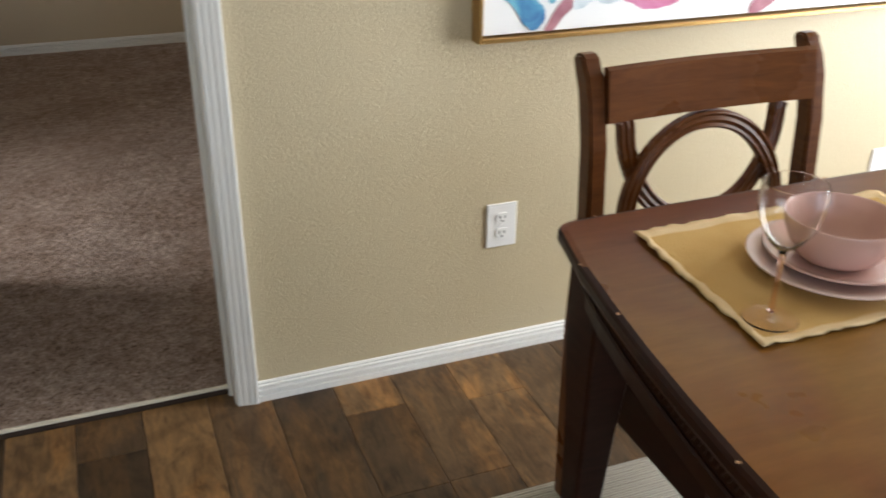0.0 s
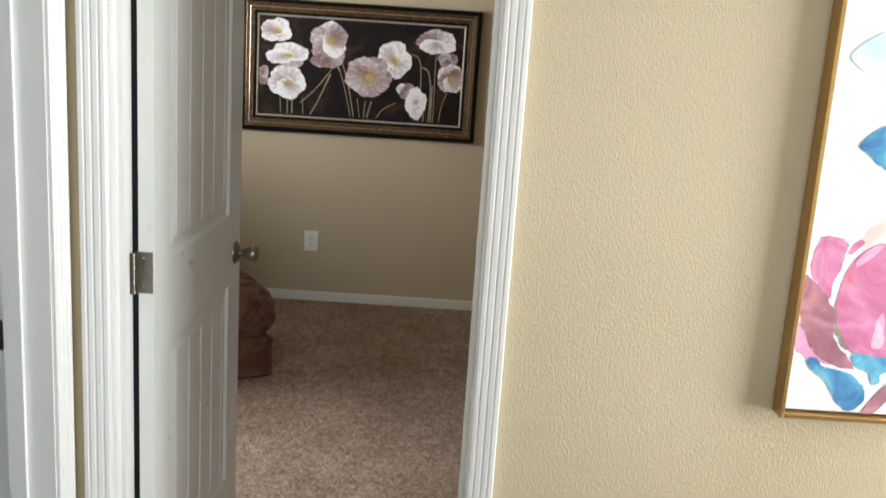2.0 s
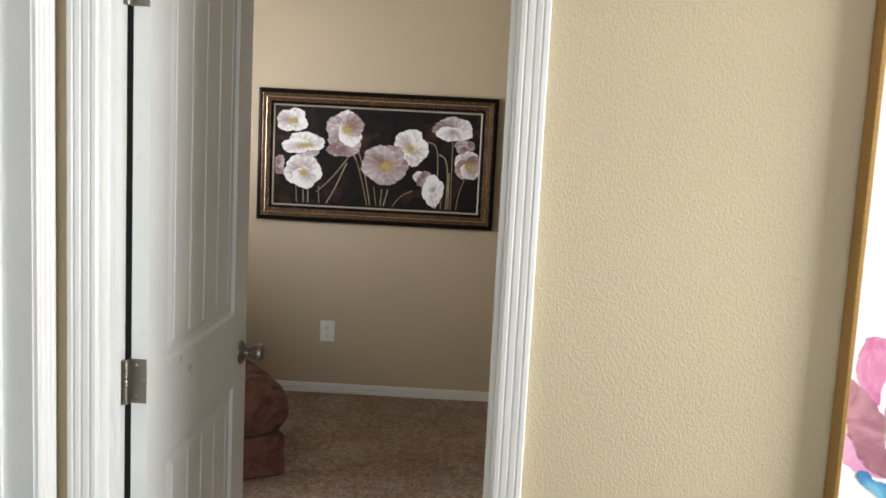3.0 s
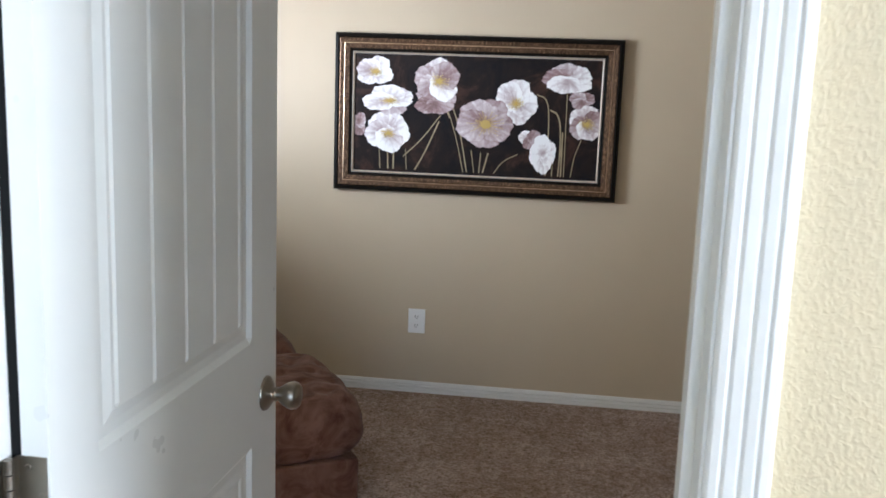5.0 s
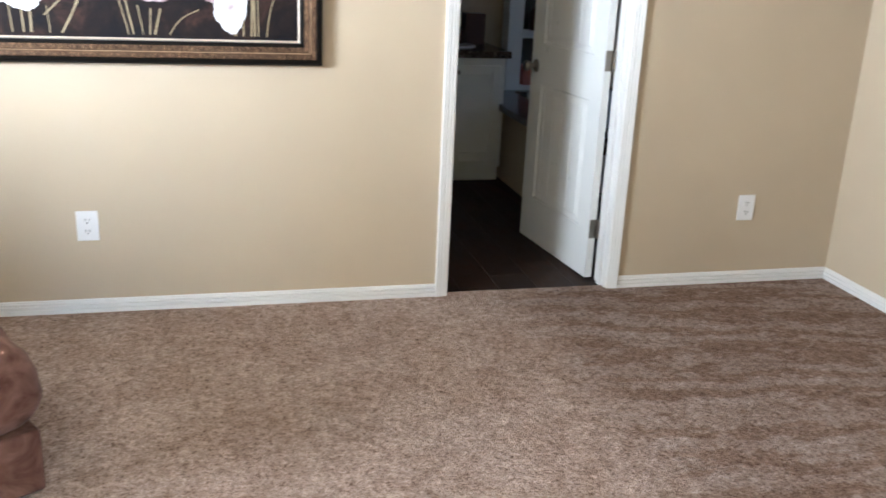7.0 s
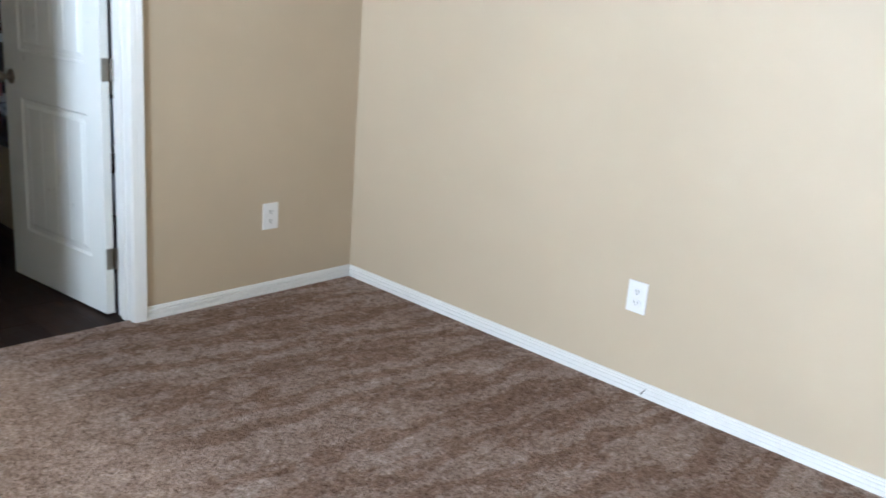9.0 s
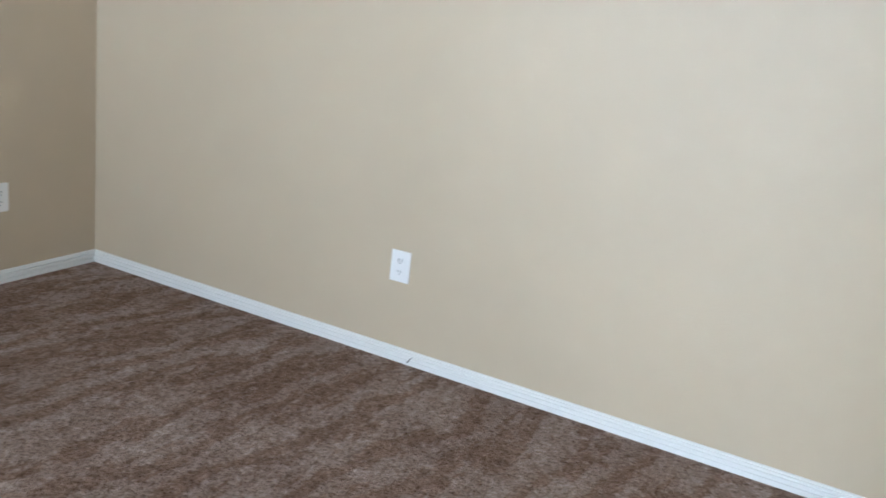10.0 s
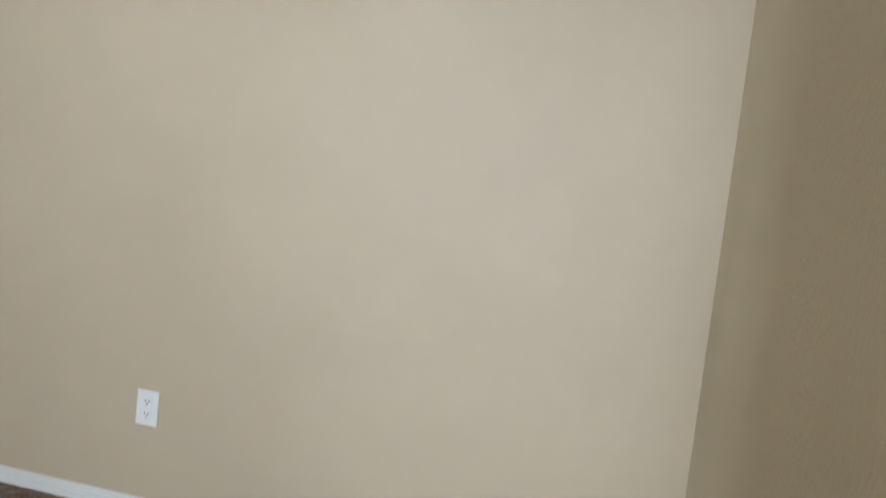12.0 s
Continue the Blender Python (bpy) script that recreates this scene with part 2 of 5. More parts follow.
BURLAP = material("mustard woven cloth", (0.46, 0.30, 0.11), 0.9, 0, 0.2)
bv = coords(BURLAP)
weave = node(BURLAP, "ShaderNodeTexWave", Scale=260.0, Distortion=1.5)
wire(BURLAP, bv, weave.inputs["Vector"])
base(BURLAP, mix(BURLAP, noise_tex(BURLAP, bv, 9, 4), (0.66, 0.45, 0.19), (0.50, 0.29, 0.068)))
bump(BURLAP, mix(BURLAP, 0.5, weave.outputs["Fac"], noise_tex(BURLAP, bv, 220, 2)), 0.0012, 0.8)
# hem cloth in a lighter tone that carries the light on its folds
BURLAP_LIT = material("mustard hem as lit", (0.62, 0.47, 0.26), 0.9, 0, 0.2)
base(BURLAP_LIT, mix(BURLAP_LIT, noise_tex(BURLAP_LIT, coords(BURLAP_LIT), 30, 4), (0.74, 0.58, 0.36), (0.58, 0.41, 0.20)))
bump(BURLAP_LIT, noise_tex(BURLAP_LIT, coords(BURLAP_LIT), 260, 2), 0.0012, 0.8)
PINK_CHINA = material("dusty pink glaze", (0.53, 0.335, 0.295), 0.22)
base(PINK_CHINA, mix(PINK_CHINA, noise_tex(PINK_CHINA, coords(PINK_CHINA), 14, 3), (0.59, 0.39, 0.34), (0.51, 0.315, 0.27)))
PINK_PALE = material("pale pink glaze", (0.62, 0.47, 0.42), 0.2)
RUG = material("ivory ribbed rug", (0.60, 0.56, 0.48), 0.95, 0, 0.1)
rv = coords(RUG)
rib = node(RUG, "ShaderNodeTexWave", Scale=45.0, Distortion=0.4)
rib.bands_direction = "Y"
wire(RUG, rv, rib.inputs["Vector"])
base(RUG, mix(RUG, rib.outputs["Fac"], (0.36, 0.33, 0.27), (0.66, 0.62, 0.54)))
bump(RUG, rib.outputs["Fac"], 0.004, 1.0)

GOLD = material("gilt picture frame", (0.50, 0.31, 0.10), 0.32, 0.75)
base(GOLD, mix(GOLD, noise_tex(GOLD, coords(GOLD, (1, 1, 8)), 30, 4), (0.60, 0.40, 0.15), (0.40, 0.23, 0.07)))
CANVAS = material("white canvas", (0.83, 0.84, 0.85), 0.8)
bump(CANVAS, noise_tex(CANVAS, coords(CANVAS), 700, 1), 0.0004)


def watercolour(name, a, b, c):
    m = material(name, a, 0.75)
    v = coords(m)
    wash = noise_tex(m, v, 9, 5, 0.6, 1.8)
    base(m, ramp(m, wash, [(0.34, a), (0.5, b), (0.68, c)]))
    return m


WC_PINK = watercolour("pink wash", (0.44, 0.11, 0.22), (0.53, 0.16, 0.30), (0.64, 0.27, 0.45))
WC_UMBER = watercolour("umber wash", (0.20, 0.13, 0.12), (0.30, 0.22, 0.17), (0.46, 0.36, 0.28))
WC_RED = watercolour("red wash", (0.46, 0.07, 0.12), (0.56, 0.13, 0.20), (0.64, 0.26, 0.34))
WC_PALE_PINK = watercolour("pale pink wash", (0.60, 0.26, 0.44), (0.68, 0.36, 0.52), (0.76, 0.52, 0.60))
WC_MAUVE = watercolour("mauve wash", (0.24, 0.09, 0.12), (0.34, 0.14, 0.18), (0.52, 0.26, 0.30))
WC_BLUE = watercolour("blue wash", (0.035, 0.13, 0.33), (0.07, 0.26, 0.46), (0.20, 0.50, 0.60))
WC_TEAL = watercolour("pale teal wash", (0.48, 0.72, 0.68), (0.60, 0.80, 0.77), (0.74, 0.85, 0.83))
WC_OCHRE = watercolour("ochre wash", (0.52, 0.38, 0.15), (0.72, 0.56, 0.24), (0.82, 0.70, 0.42))
WC_PEACH = watercolour("peach wash", (0.74, 0.50, 0.46), (0.80, 0.60, 0.55), (0.82, 0.74, 0.70))
WC_GREY = watercolour("grey blue wash", (0.42, 0.50, 0.56), (0.60, 0.68, 0.72), (0.75, 0.79, 0.81))

FRAME_BLACK = material("black lacquer frame", (0.006, 0.005, 0.004), 0.42, 0, 0.08)
FRAME_BRONZE = material("rubbed bronze frame", (0.10, 0.06, 0.03), 0.36, 0.55, 0.25)
base(FRAME_BRONZE, ramp(FRAME_BRONZE, noise_tex(FRAME_BRONZE, coords(FRAME_BRONZE, (6, 1, 2)), 28, 5, 0.7, 0.6), [(0.34, (0.030, 0.018, 0.011)), (0.52, (0.095, 0.056, 0.032)), (0.74, (0.36, 0.23, 0.13))]))
FRAME_LINE = material("dull gilt line", (0.55, 0.40, 0.25), 0.35, 0.7)
FRAME_SILVER = material("pale gilt bead", (0.72, 0.64, 0.54), 0.35, 0.6)
PRINT_DARK = material("dark painted ground", (0.02, 0.015, 0.012), 0.5, 0, 0.12)
base(PRINT_DARK, ramp(PRINT_DARK, noise_tex(PRINT_DARK, coords(PRINT_DARK), 6, 6, 0.7, 0.8), [(0.35, (0.006, 0.006, 0.008)), (0.52, (0.015, 0.010, 0.009)), (0.68, (0.052, 0.026, 0.019))]))


def petal_material():
    """Petal paint: dusky at the heart, pale at the rim, by the tone that each petal's mesh carries."""
    m = material("petal paint", (0.6, 0.55, 0.55), 0.5, 0, 0.2)
    tone = m.node_tree.nodes.new("ShaderNodeVertexColor")
    tone.layer_name = "tone"
    sep = m.node_tree.nodes.new("ShaderNodeSeparateColor")
    wire(m, tone.outputs["Color"], sep.inputs[0])
    streak = noise_tex(m, coords(m), 34, 4, 0.6, 1.8)
    t = math_node(m, "ADD", sep.outputs[0], math_node(m, "MULTIPLY", math_node(m, "SUBTRACT", streak, 0.5), 0.42))
    base(m, ramp(m, t, [(0.05, (0.085, 0.045, 0.042)), (0.32, (0.27, 0.18, 0.18)), (0.56, (0.50, 0.43, 0.445)), (0.84, (0.86, 0.86, 0.86))]))
    return m


PETAL = petal_material()
STAMEN = material("yellow stamen paint", (0.50, 0.36, 0.10), 0.5)
ANTHER = material("cream anther paint", (0.80, 0.72, 0.42), 0.5)
STEM = material("olive stem paint", (0.20, 0.15, 0.075), 0.5)
base(STEM, mix(STEM, noise_tex(STEM, coords(STEM), 14, 3), (0.13, 0.098, 0.050), (0.42, 0.34, 0.19)))

SUEDE = material("rust brown suede", (0.16, 0.07, 0.04), 0.85, 0, 0.15)
sv = coords(SUEDE)
crease = noise_tex(SUEDE, sv, 9, 5, 0.6, 1.2)
base(SUEDE, mix(SUEDE, ramp(SUEDE, crease, [(0.35, (0, 0, 0)), (0.65, (1, 1, 1))]), (0.080, 0.035, 0.023), (0.190, 0.105, 0.077)))
bump(SUEDE, mix(SUEDE, 0.25, crease, noise_tex(SUEDE, sv, 260, 2)), 0.008, 0.4)
SUEDE.node_tree.nodes["Principled BSDF"].inputs["Sheen Weight"].default_value = 0.08
SUEDE.node_tree.nodes["Principled BSDF"].inputs["Sheen Roughness"].default_value = 0.4
CABINET = white_paint("cream cabinet paint", (0.78, 0.78, 0.70), 0.4)
STONE = material("speckled dark stone", (0.06, 0.05, 0.04), 0.18)
base(STONE, ramp(STONE, noise_tex(STONE, coords(STONE), 45, 5, 0.7, 1.0), [(0.38, (0.02, 0.015, 0.012)), (0.52, (0.085, 0.06, 0.045)), (0.66, (0.30, 0.25, 0.20))]))
BATH_WALL = wall_paint("brown bathroom paint", (0.50, 0.41, 0.28), 0.002)
CERAMIC = material("white ceramic", (0.8, 0.8, 0.79), 0.12)
DARK_BOX = material("dark maroon lacquer", (0.05, 0.016, 0.013), 0.35)
TOWEL = material("white towel", (0.78, 0.77, 0.74), 0.95)
CORAL = material("coral towel", (0.50, 0.19, 0.16), 0.95)
bump(CORAL, noise_tex(CORAL, coords(CORAL), 200, 3), 0.004)
bump(TOWEL, noise_tex(TOWEL, coords(TOWEL), 200, 3), 0.004)
BLIND = material("dark blind", (0.05, 0.045, 0.035), 0.6)


# ---- mesh tools ----
def part(name, bm, mat, parent=None, label="", kind="", smooth=False):
    """Links a bmesh as ONE mesh object under a thing or a part."""
    me = bpy.data.meshes.new(name)
    bm.normal_update()
    bm.to_mesh(me)
    bm.free()
    for one in mat if isinstance(mat, (list, tuple)) else (mat,):
        me.materials.append(one)
    if smooth:
        me.shade_smooth()
    ob = new(name, me)
    ob.parent = parent
    return tagged(ob, label, kind=kind)


def thing(name, m, label, category, group=""):
    ob = new(name)
    ob.matrix_world = m
    ob.empty_display_size = 0.1
    return tagged(ob, label, category, group)


def box(bm, x0, x1, y0, y1, z0, z1, slot=0):
    v = [bm.verts.new((x, y, z)) for x in (x0, x1) for y in (y0, y1) for z in (z0, z1)]
    for f in ((0, 1, 3, 2), (4, 6, 7, 5), (0, 4, 5, 1), (2, 3, 7, 6), (0, 2, 6, 4), (1, 5, 7, 3)):
        bm.faces.new([v[i] for i in f]).material_index = slot
    return v


def soft_box(x0, x1, y0, y1, z0, z1, r=0.004, segments=2):
    bm = bmesh.new()
    box(bm, x0, x1, y0, y1, z0, z1)
    bmesh.ops.recalc_face_normals(bm, faces=bm.faces)
    bmesh.ops.bevel(bm, geom=bm.edges[:], offset=r, segments=segments, profile=0.6, affect="EDGES")
    return bm


def sweep(bm, profile, origin, a, b, along, slot=0):
    """A closed outline of (a, b) pairs, pushed along a vector."""
    o, a, b, along = Vector(origin), Vector(a), Vector(b), Vector(along)
    near = [bm.verts.new(o + a * p + b * q) for p, q in profile]
    far = [bm.verts.new(v.co + along) for v in near]
    n = len(near)
    made = [bm.faces.new((near[i], near[(i + 1) % n], far[(i + 1) % n], far[i])) for i in range(n)]
    made += [bm.faces.new(near[::-1]), bm.faces.new(far)]
    for f in made:
        f.material_index = slot
    bmesh.ops.recalc_face_normals(bm, faces=made)


def lathe(profile, steps=32, centre=(0, 0)):
    """A turned body from (radius, height) pairs."""
    bm = bmesh.new()
    rings = []
    for r, z in profile:
        if r < 1e-5:
            rings.append([bm.verts.new((centre[0], centre[1], z))])
        else:
            rings.append([bm.verts.new((centre[0] + r * math.cos(2 * math.pi * k / steps), centre[1] + r * math.sin(2 * math.pi * k / steps), z)) for k in range(steps)])
    for lo, hi in zip(rings, rings[1:]):
        for k in range(steps):
            j = (k + 1) % steps
            quad = [lo[k % len(lo)], lo[j % len(lo)], hi[j % len(hi)], hi[k % len(hi)]]
            quad = list(dict.fromkeys(quad))
            if len(quad) > 2:
                bm.faces.new(quad)
    bmesh.ops.recalc_face_normals(bm, faces=bm.faces)
    return bm


def tube_along(bm, points, width, depth, out, ribs=0):
    """A moulded bar along points that lie in a plane with normal out."""
    out = Vector(out)
    section = [(-0.5, -0.5), (-0.5, 0.25), (-0.36, 0.5), (-0.2, 0.28), (0, 0.5), (0.2, 0.28), (0.36, 0.5), (0.5, 0.25), (0.5, -0.5)] if ribs else [(-0.5, -0.5), (-0.5, 0.35), (-0.35, 0.5), (0.35, 0.5), (0.5, 0.35), (0.5, -0.5)]
    rings = []
    pts = [Vector(p) for p in points]
    for i, p in enumerate(pts):
        d = (pts[min(i + 1, len(pts) - 1)] - pts[max(i - 1, 0)]).normalized()
        side = d.cross(out).normalized()
        rings.append([bm.verts.new(p + side * s * width + out * q * depth) for s, q in section])
    n = len(section)
    for lo, hi in zip(rings, rings[1:]):
        for k in range(n):
            bm.faces.new((lo[k], lo[(k + 1) % n], hi[(k + 1) % n], hi[k]))
    bm.faces.new(rings[0][::-1])
    bm.faces.new(rings[-1])
    bmesh.ops.recalc_face_normals(bm, faces=bm.faces)


# ---- structure: walls, floors, ceilings ----
def wall(name, axis, lo, hi, near, far, holes, mat, label="", top=CEIL):
    """A wall along x or y, from lo to hi, with its faces at near and far; holes are (from, to, sill, head)."""
    bm = bmesh.new()

    def piece(a, b, z0, z1):
        if b - a > 1e-4 and z1 - z0 > 1e-4:
            box(bm, *((a, b, near, far) if axis == "x" else (near, far, a, b)), z0, z1)

    at = lo
    for a, b, sill, head in sorted(holes):
        piece(at, a, -0.04, top)
        piece(a, b, -0.04, sill)
        piece(a, b, head, top)
        at = b
    piece(at, hi, -0.04, top)
    return part(name, bm, mat, label=label, kind="structure")


DOOR_A = (0.0, 0.724)                  # clear opening between dining room and bedroom, along x
DOOR_C = (1.362, 2.103)                 # clear opening to the bathroom, along x
DOOR_B = (-0.862, -0.098)              # clear opening in the dining room's west wall, along y
HEAD = 2.035

wall("wall_partition", "x", XW - 0.12, DXE + 0.12, 0.0, 0.12, [(DOOR_A[0] - 0.02, DOOR_A[1] + 0.02, -0.04, HEAD + 0.02)], TAN, "tan textured partition wall with a doorway")
wall("wall_bedroom_north", "x", XW - 0.12, XE + 0.12, YN, YN + 0.12, [(DOOR_C[0] - 0.02, DOOR_C[1] + 0.02, -0.04, HEAD + 0.02)], TAN_BED, "tan bedroom wall with the bathroom doorway")
wall("wall_bedroom_east", "y", 0.12, YN, XE, XE + 0.12, [], TAN_BED, "plain tan bedroom wall")
wall("wall_bedroom_west", "y", 0.12, YN, XW - 0.12, XW, [BW], TAN_BED, "tan bedroom wall with a window")
wall("wall_dining_west", "y", DYS, 0.0, DXW - 0.12, DXW, [(DOOR_B[0] - 0.02, DOOR_B[1] + 0.02, -0.04, HEAD + 0.02)], TAN, "tan dining room wall with a doorway")
wall("wall_dining_east", "y", DYS, 0.0, DXE, DXE + 0.12, [DW], TAN, "tan dining room wall with a wide window")
wall("wall_dining_south", "x", DXW - 0.12, DXE + 0.12, DYS - 0.12, DYS, [SW], TAN, "tan dining room wall with a window")
BX0, BX1, BY1 = 0.9, 3.6, 6.25
wall("wall_bathroom_west", "y", YN + 0.12, BY1, BX0 - 0.1, BX0, [], BATH_WALL, "brown bathroom wall")
wall("wall_bathroom_east", "y", YN + 0.12, BY1, BX1, BX1 + 0.1, [], BATH_WALL, "brown bathroom wall")
wall("wall_bathroom_north", "x", BX0 - 0.1, BX1 + 0.1, BY1, BY1 + 0.1, [], BATH_WALL, "brown bathroom wall")
wall("wall_closet_west", "y", -1.5, 0.0, -1.5, -1.4, [], BATH_WALL, "closet wall")
wall("wall_closet_south", "x", -1.5, DXW - 0.12, -1.6, -1.5, [], BATH_WALL, "closet wall")


def slab_sheet(name, x0, x1, y0, y1, z0, z1, mat, label, kind="structure"):
    bm = bmesh.new()
    box(bm, x0, x1, y0, y1, z0, z1)
    return part(name, bm, mat, label=label, kind=kind)


slab_sheet("ceiling", XW - 0.12, DXE + 0.12, DYS - 0.12, BY1 + 0.1, CEIL, CEIL + 0.12, CEILING, "flat cream ceiling")
carpet_top = 0.004
DF = -0.016                            # the wood floor lies a little below the carpet
bm = bmesh.new()
box(bm, XW, XE, 0.12, YN, -0.02, carpet_top)
box(bm, DOOR_A[0], DOOR_A[1], 0.061, 0.12, -0.02, carpet_top)
box(bm, DOOR_C[0], DOOR_C[1], YN, YN + 0.035, -0.02, carpet_top)
carpet = part("floor_bedroom_carpet", bm, CARPET, label="brown cut-pile carpet with vacuum lanes", kind="structure")
slab_sheet("threshold_strip", DOOR_A[0], DOOR_A[1], 0.0545, 0.061, -0.002, 0.007, STRIP, "pale carpet edging strip")
slab_sheet("threshold_riser", DOOR_A[0], DOOR_A[1], 0.0545, 0.0605, -0.06, -0.0025, SUBFLOOR, "dark edge under the carpet strip")
floor_dining = slab_sheet("floor_dining", DXW - 0.12, DXE, DYS, 0.054, -0.06, DF - 0.006, SUBFLOOR, "rustic wood plank floor")
slab_sheet("floor_closet", -1.4, DXW - 0.12, -1.5, 0.0, -0.06, DF, SUBFLOOR, "dark closet floor")
floor_bath = slab_sheet("floor_bathroom", BX0, BX1, YN + 0.035, BY1, -0.05, -0.004, SUBFLOOR, "dark bathroom plank floor")
ground = slab_sheet("ground", -400, 400, -400, 400, -0.8, -0.7, GROUND, "dry open ground")


# ---- trim ----
CASING = [(0, 0), (0, 0.008), (0.003, 0.011), (0.010, 0.0122), (0.0125, 0.0106), (0.0155, 0.0130), (0.0245, 0.0142), (0.027, 0.0122), (0.030, 0.0150), (0.038, 0.0163), (0.0405, 0.0144), (0.0435, 0.0172), (0.051, 0.0175), (0.053, 0.015), (0.053, 0)]
BASEBOARD = [(0, 0), (0.012, 0), (0.012, 0.016), (0.0065, 0.0185), (0.0120, 0.0215), (0.0120, 0.033), (0.0062, 0.036), (0.0115, 0.040), (0.011, 0.046), (0.0065, 0.048), (0.0070, 0.052), (0.003, 0.0555), (0, 0.0555)]


def casing(name, axis, face, out, a, b, floor=0.0):
    """Moulded boards round an opening from a to b, on a wall face, standing out in the direction out (+1 or -1)."""
    bm = bmesh.new()
    gap, w = 0.003, 0.053

    def place(u, v, z):
        return (u, v, z) if axis == "x" else (v, u, z)

    n = place(0, out, 0)
    sweep(bm, CASING, place(b + gap, face, floor), place(1, 0, 0), n, (0, 0, HEAD + 0.004 - floor))
    sweep(bm, CASING, place(a - gap, face, floor), place(-1, 0, 0), n, (0, 0, HEAD + 0.004 - floor))
    sweep(bm, CASING, place(a - gap - w, face, HEAD + 0.004), (0, 0, 1), n, place(b - a + 2 * (gap + w), 0, 0))
    return part(name, bm, TRIM, label="white fluted door casing", kind="structure")


casing("trim_door_dining", "x", 0.0, -1, *DOOR_A, DF)
casing("trim_door_bedroom", "x", 0.12, 1, *DOOR_A)
casing("trim_door_bath", "x", YN, -1, *DOOR_C)
casing("trim_door_bath_inside", "x", YN + 0.12, 1, *DOOR_C)
casing("trim_door_west", "y", DXW, 1, *DOOR_B, DF)


def jamb(name, axis, a, b, near, far, stop_at):
    """Lining boards of a doorway, 2 cm thick, with a stop."""
    def piece(u0, u1, v0, v1, z0, z1):
        bm = bmesh.new()
        box(bm, *((u0, u1, v0, v1) if axis == "x" else (v0, v1, u0, u1)), z0, z1)
        part(name, bm, TRIM, label="white painted door lining board", kind="structure")

    piece(a - 0.02, a, near, far, -0.02, HEAD)
    piece(b, b + 0.02, near, far, -0.02, HEAD)
    piece(a - 0.02, b + 0.02, near, far, HEAD, HEAD + 0.02)
    piece(a, a + 0.010, stop_at, stop_at + 0.033, -0.02, HEAD - 0.010)
    piece(b - 0.010, b, stop_at, stop_at + 0.033, -0.02, HEAD - 0.010)
    piece(a, b, stop_at, stop_at + 0.033, HEAD - 0.010, HEAD)


jamb("jamb_dining", "x", *DOOR_A, -0.001, 0.121, 0.040)
jamb("jamb_bath", "x", *DOOR_C, YN - 0.001, YN + 0.121, YN + 0.045)
jamb("jamb_west", "y", *DOOR_B, DXW - 0.121, DXW + 0.001, DXW - 0.085)


# black strip standing in for the unlit gap beside the open door
gap_strip = bmesh.new()
box(gap_strip, 0.0005, 0.0125, 0.1215, 0.1275, 0.01, HEAD)
part("jamb_gap_strip", gap_strip, SLOT, label="black strip for the dark gap down the hinge side of the lining", kind="structure")


def baseboard(name, start, end, normal, z=0.0):
    bm = bmesh.new()
    s, e = Vector((*start, z)), Vector((*end, z))
    sweep(bm, BASEBOARD, s, Vector((*normal, 0)), (0, 0, 1), e - s)
    return part(name, bm, TRIM, label="white moulded baseboard", kind="structure")


W = 0.057
baseboard("baseboard_dining_north", (DOOR_A[1] + W, 0), (DXE, 0), (0, -1), DF)
baseboard("baseboard_dining_west", (DXW, DYS), (DXW, DOOR_B[0] - W), (1, 0), DF)
baseboard("baseboard_dining_east", (DXE, DYS), (DXE, -0.013), (-1, 0), DF)
baseboard("baseboard_dining_south", (DXW + 0.013, DYS), (DXE - 0.013, DYS), (0, 1), DF)
baseboard("baseboard_bedroom_north_west", (XW + 0.013, YN), (DOOR_C[0] - W, YN), (0, -1), 0.004)
baseboard("baseboard_bedroom_north_east", (DOOR_C[1] + W, YN), (XE, YN), (0, -1), 0.004)
baseboard("baseboard_bedroom_east", (XE, 0.12), (XE, YN - 0.013), (-1, 0), 0.004)
baseboard("baseboard_bedroom_south_east", (DOOR_A[1] + W, 0.12), (XE - 0.013, 0.12), (0, 1), 0.004)
baseboard("baseboard_bedroom_south_west", (XW + 0.013, 0.12), (DOOR_A[0] - W, 0.12), (0, 1), 0.004)
baseboard("baseboard_bedroom_west", (XW, 0.12), (XW, YN), (1, 0), 0.004)

scratch = bmesh.new()
sweep(scratch, [(0, 0), (0.006, 0), (-0.018, 0.030), (-0.020, 0.030)], (XE - 0.0135, 1.80, 0.012), (0, 1, 0), (0, 0, 1), (0.002, 0, 0))
part("baseboard_scratch", scratch, SUBFLOOR, label="dark scratch across the white baseboard", kind="structure")


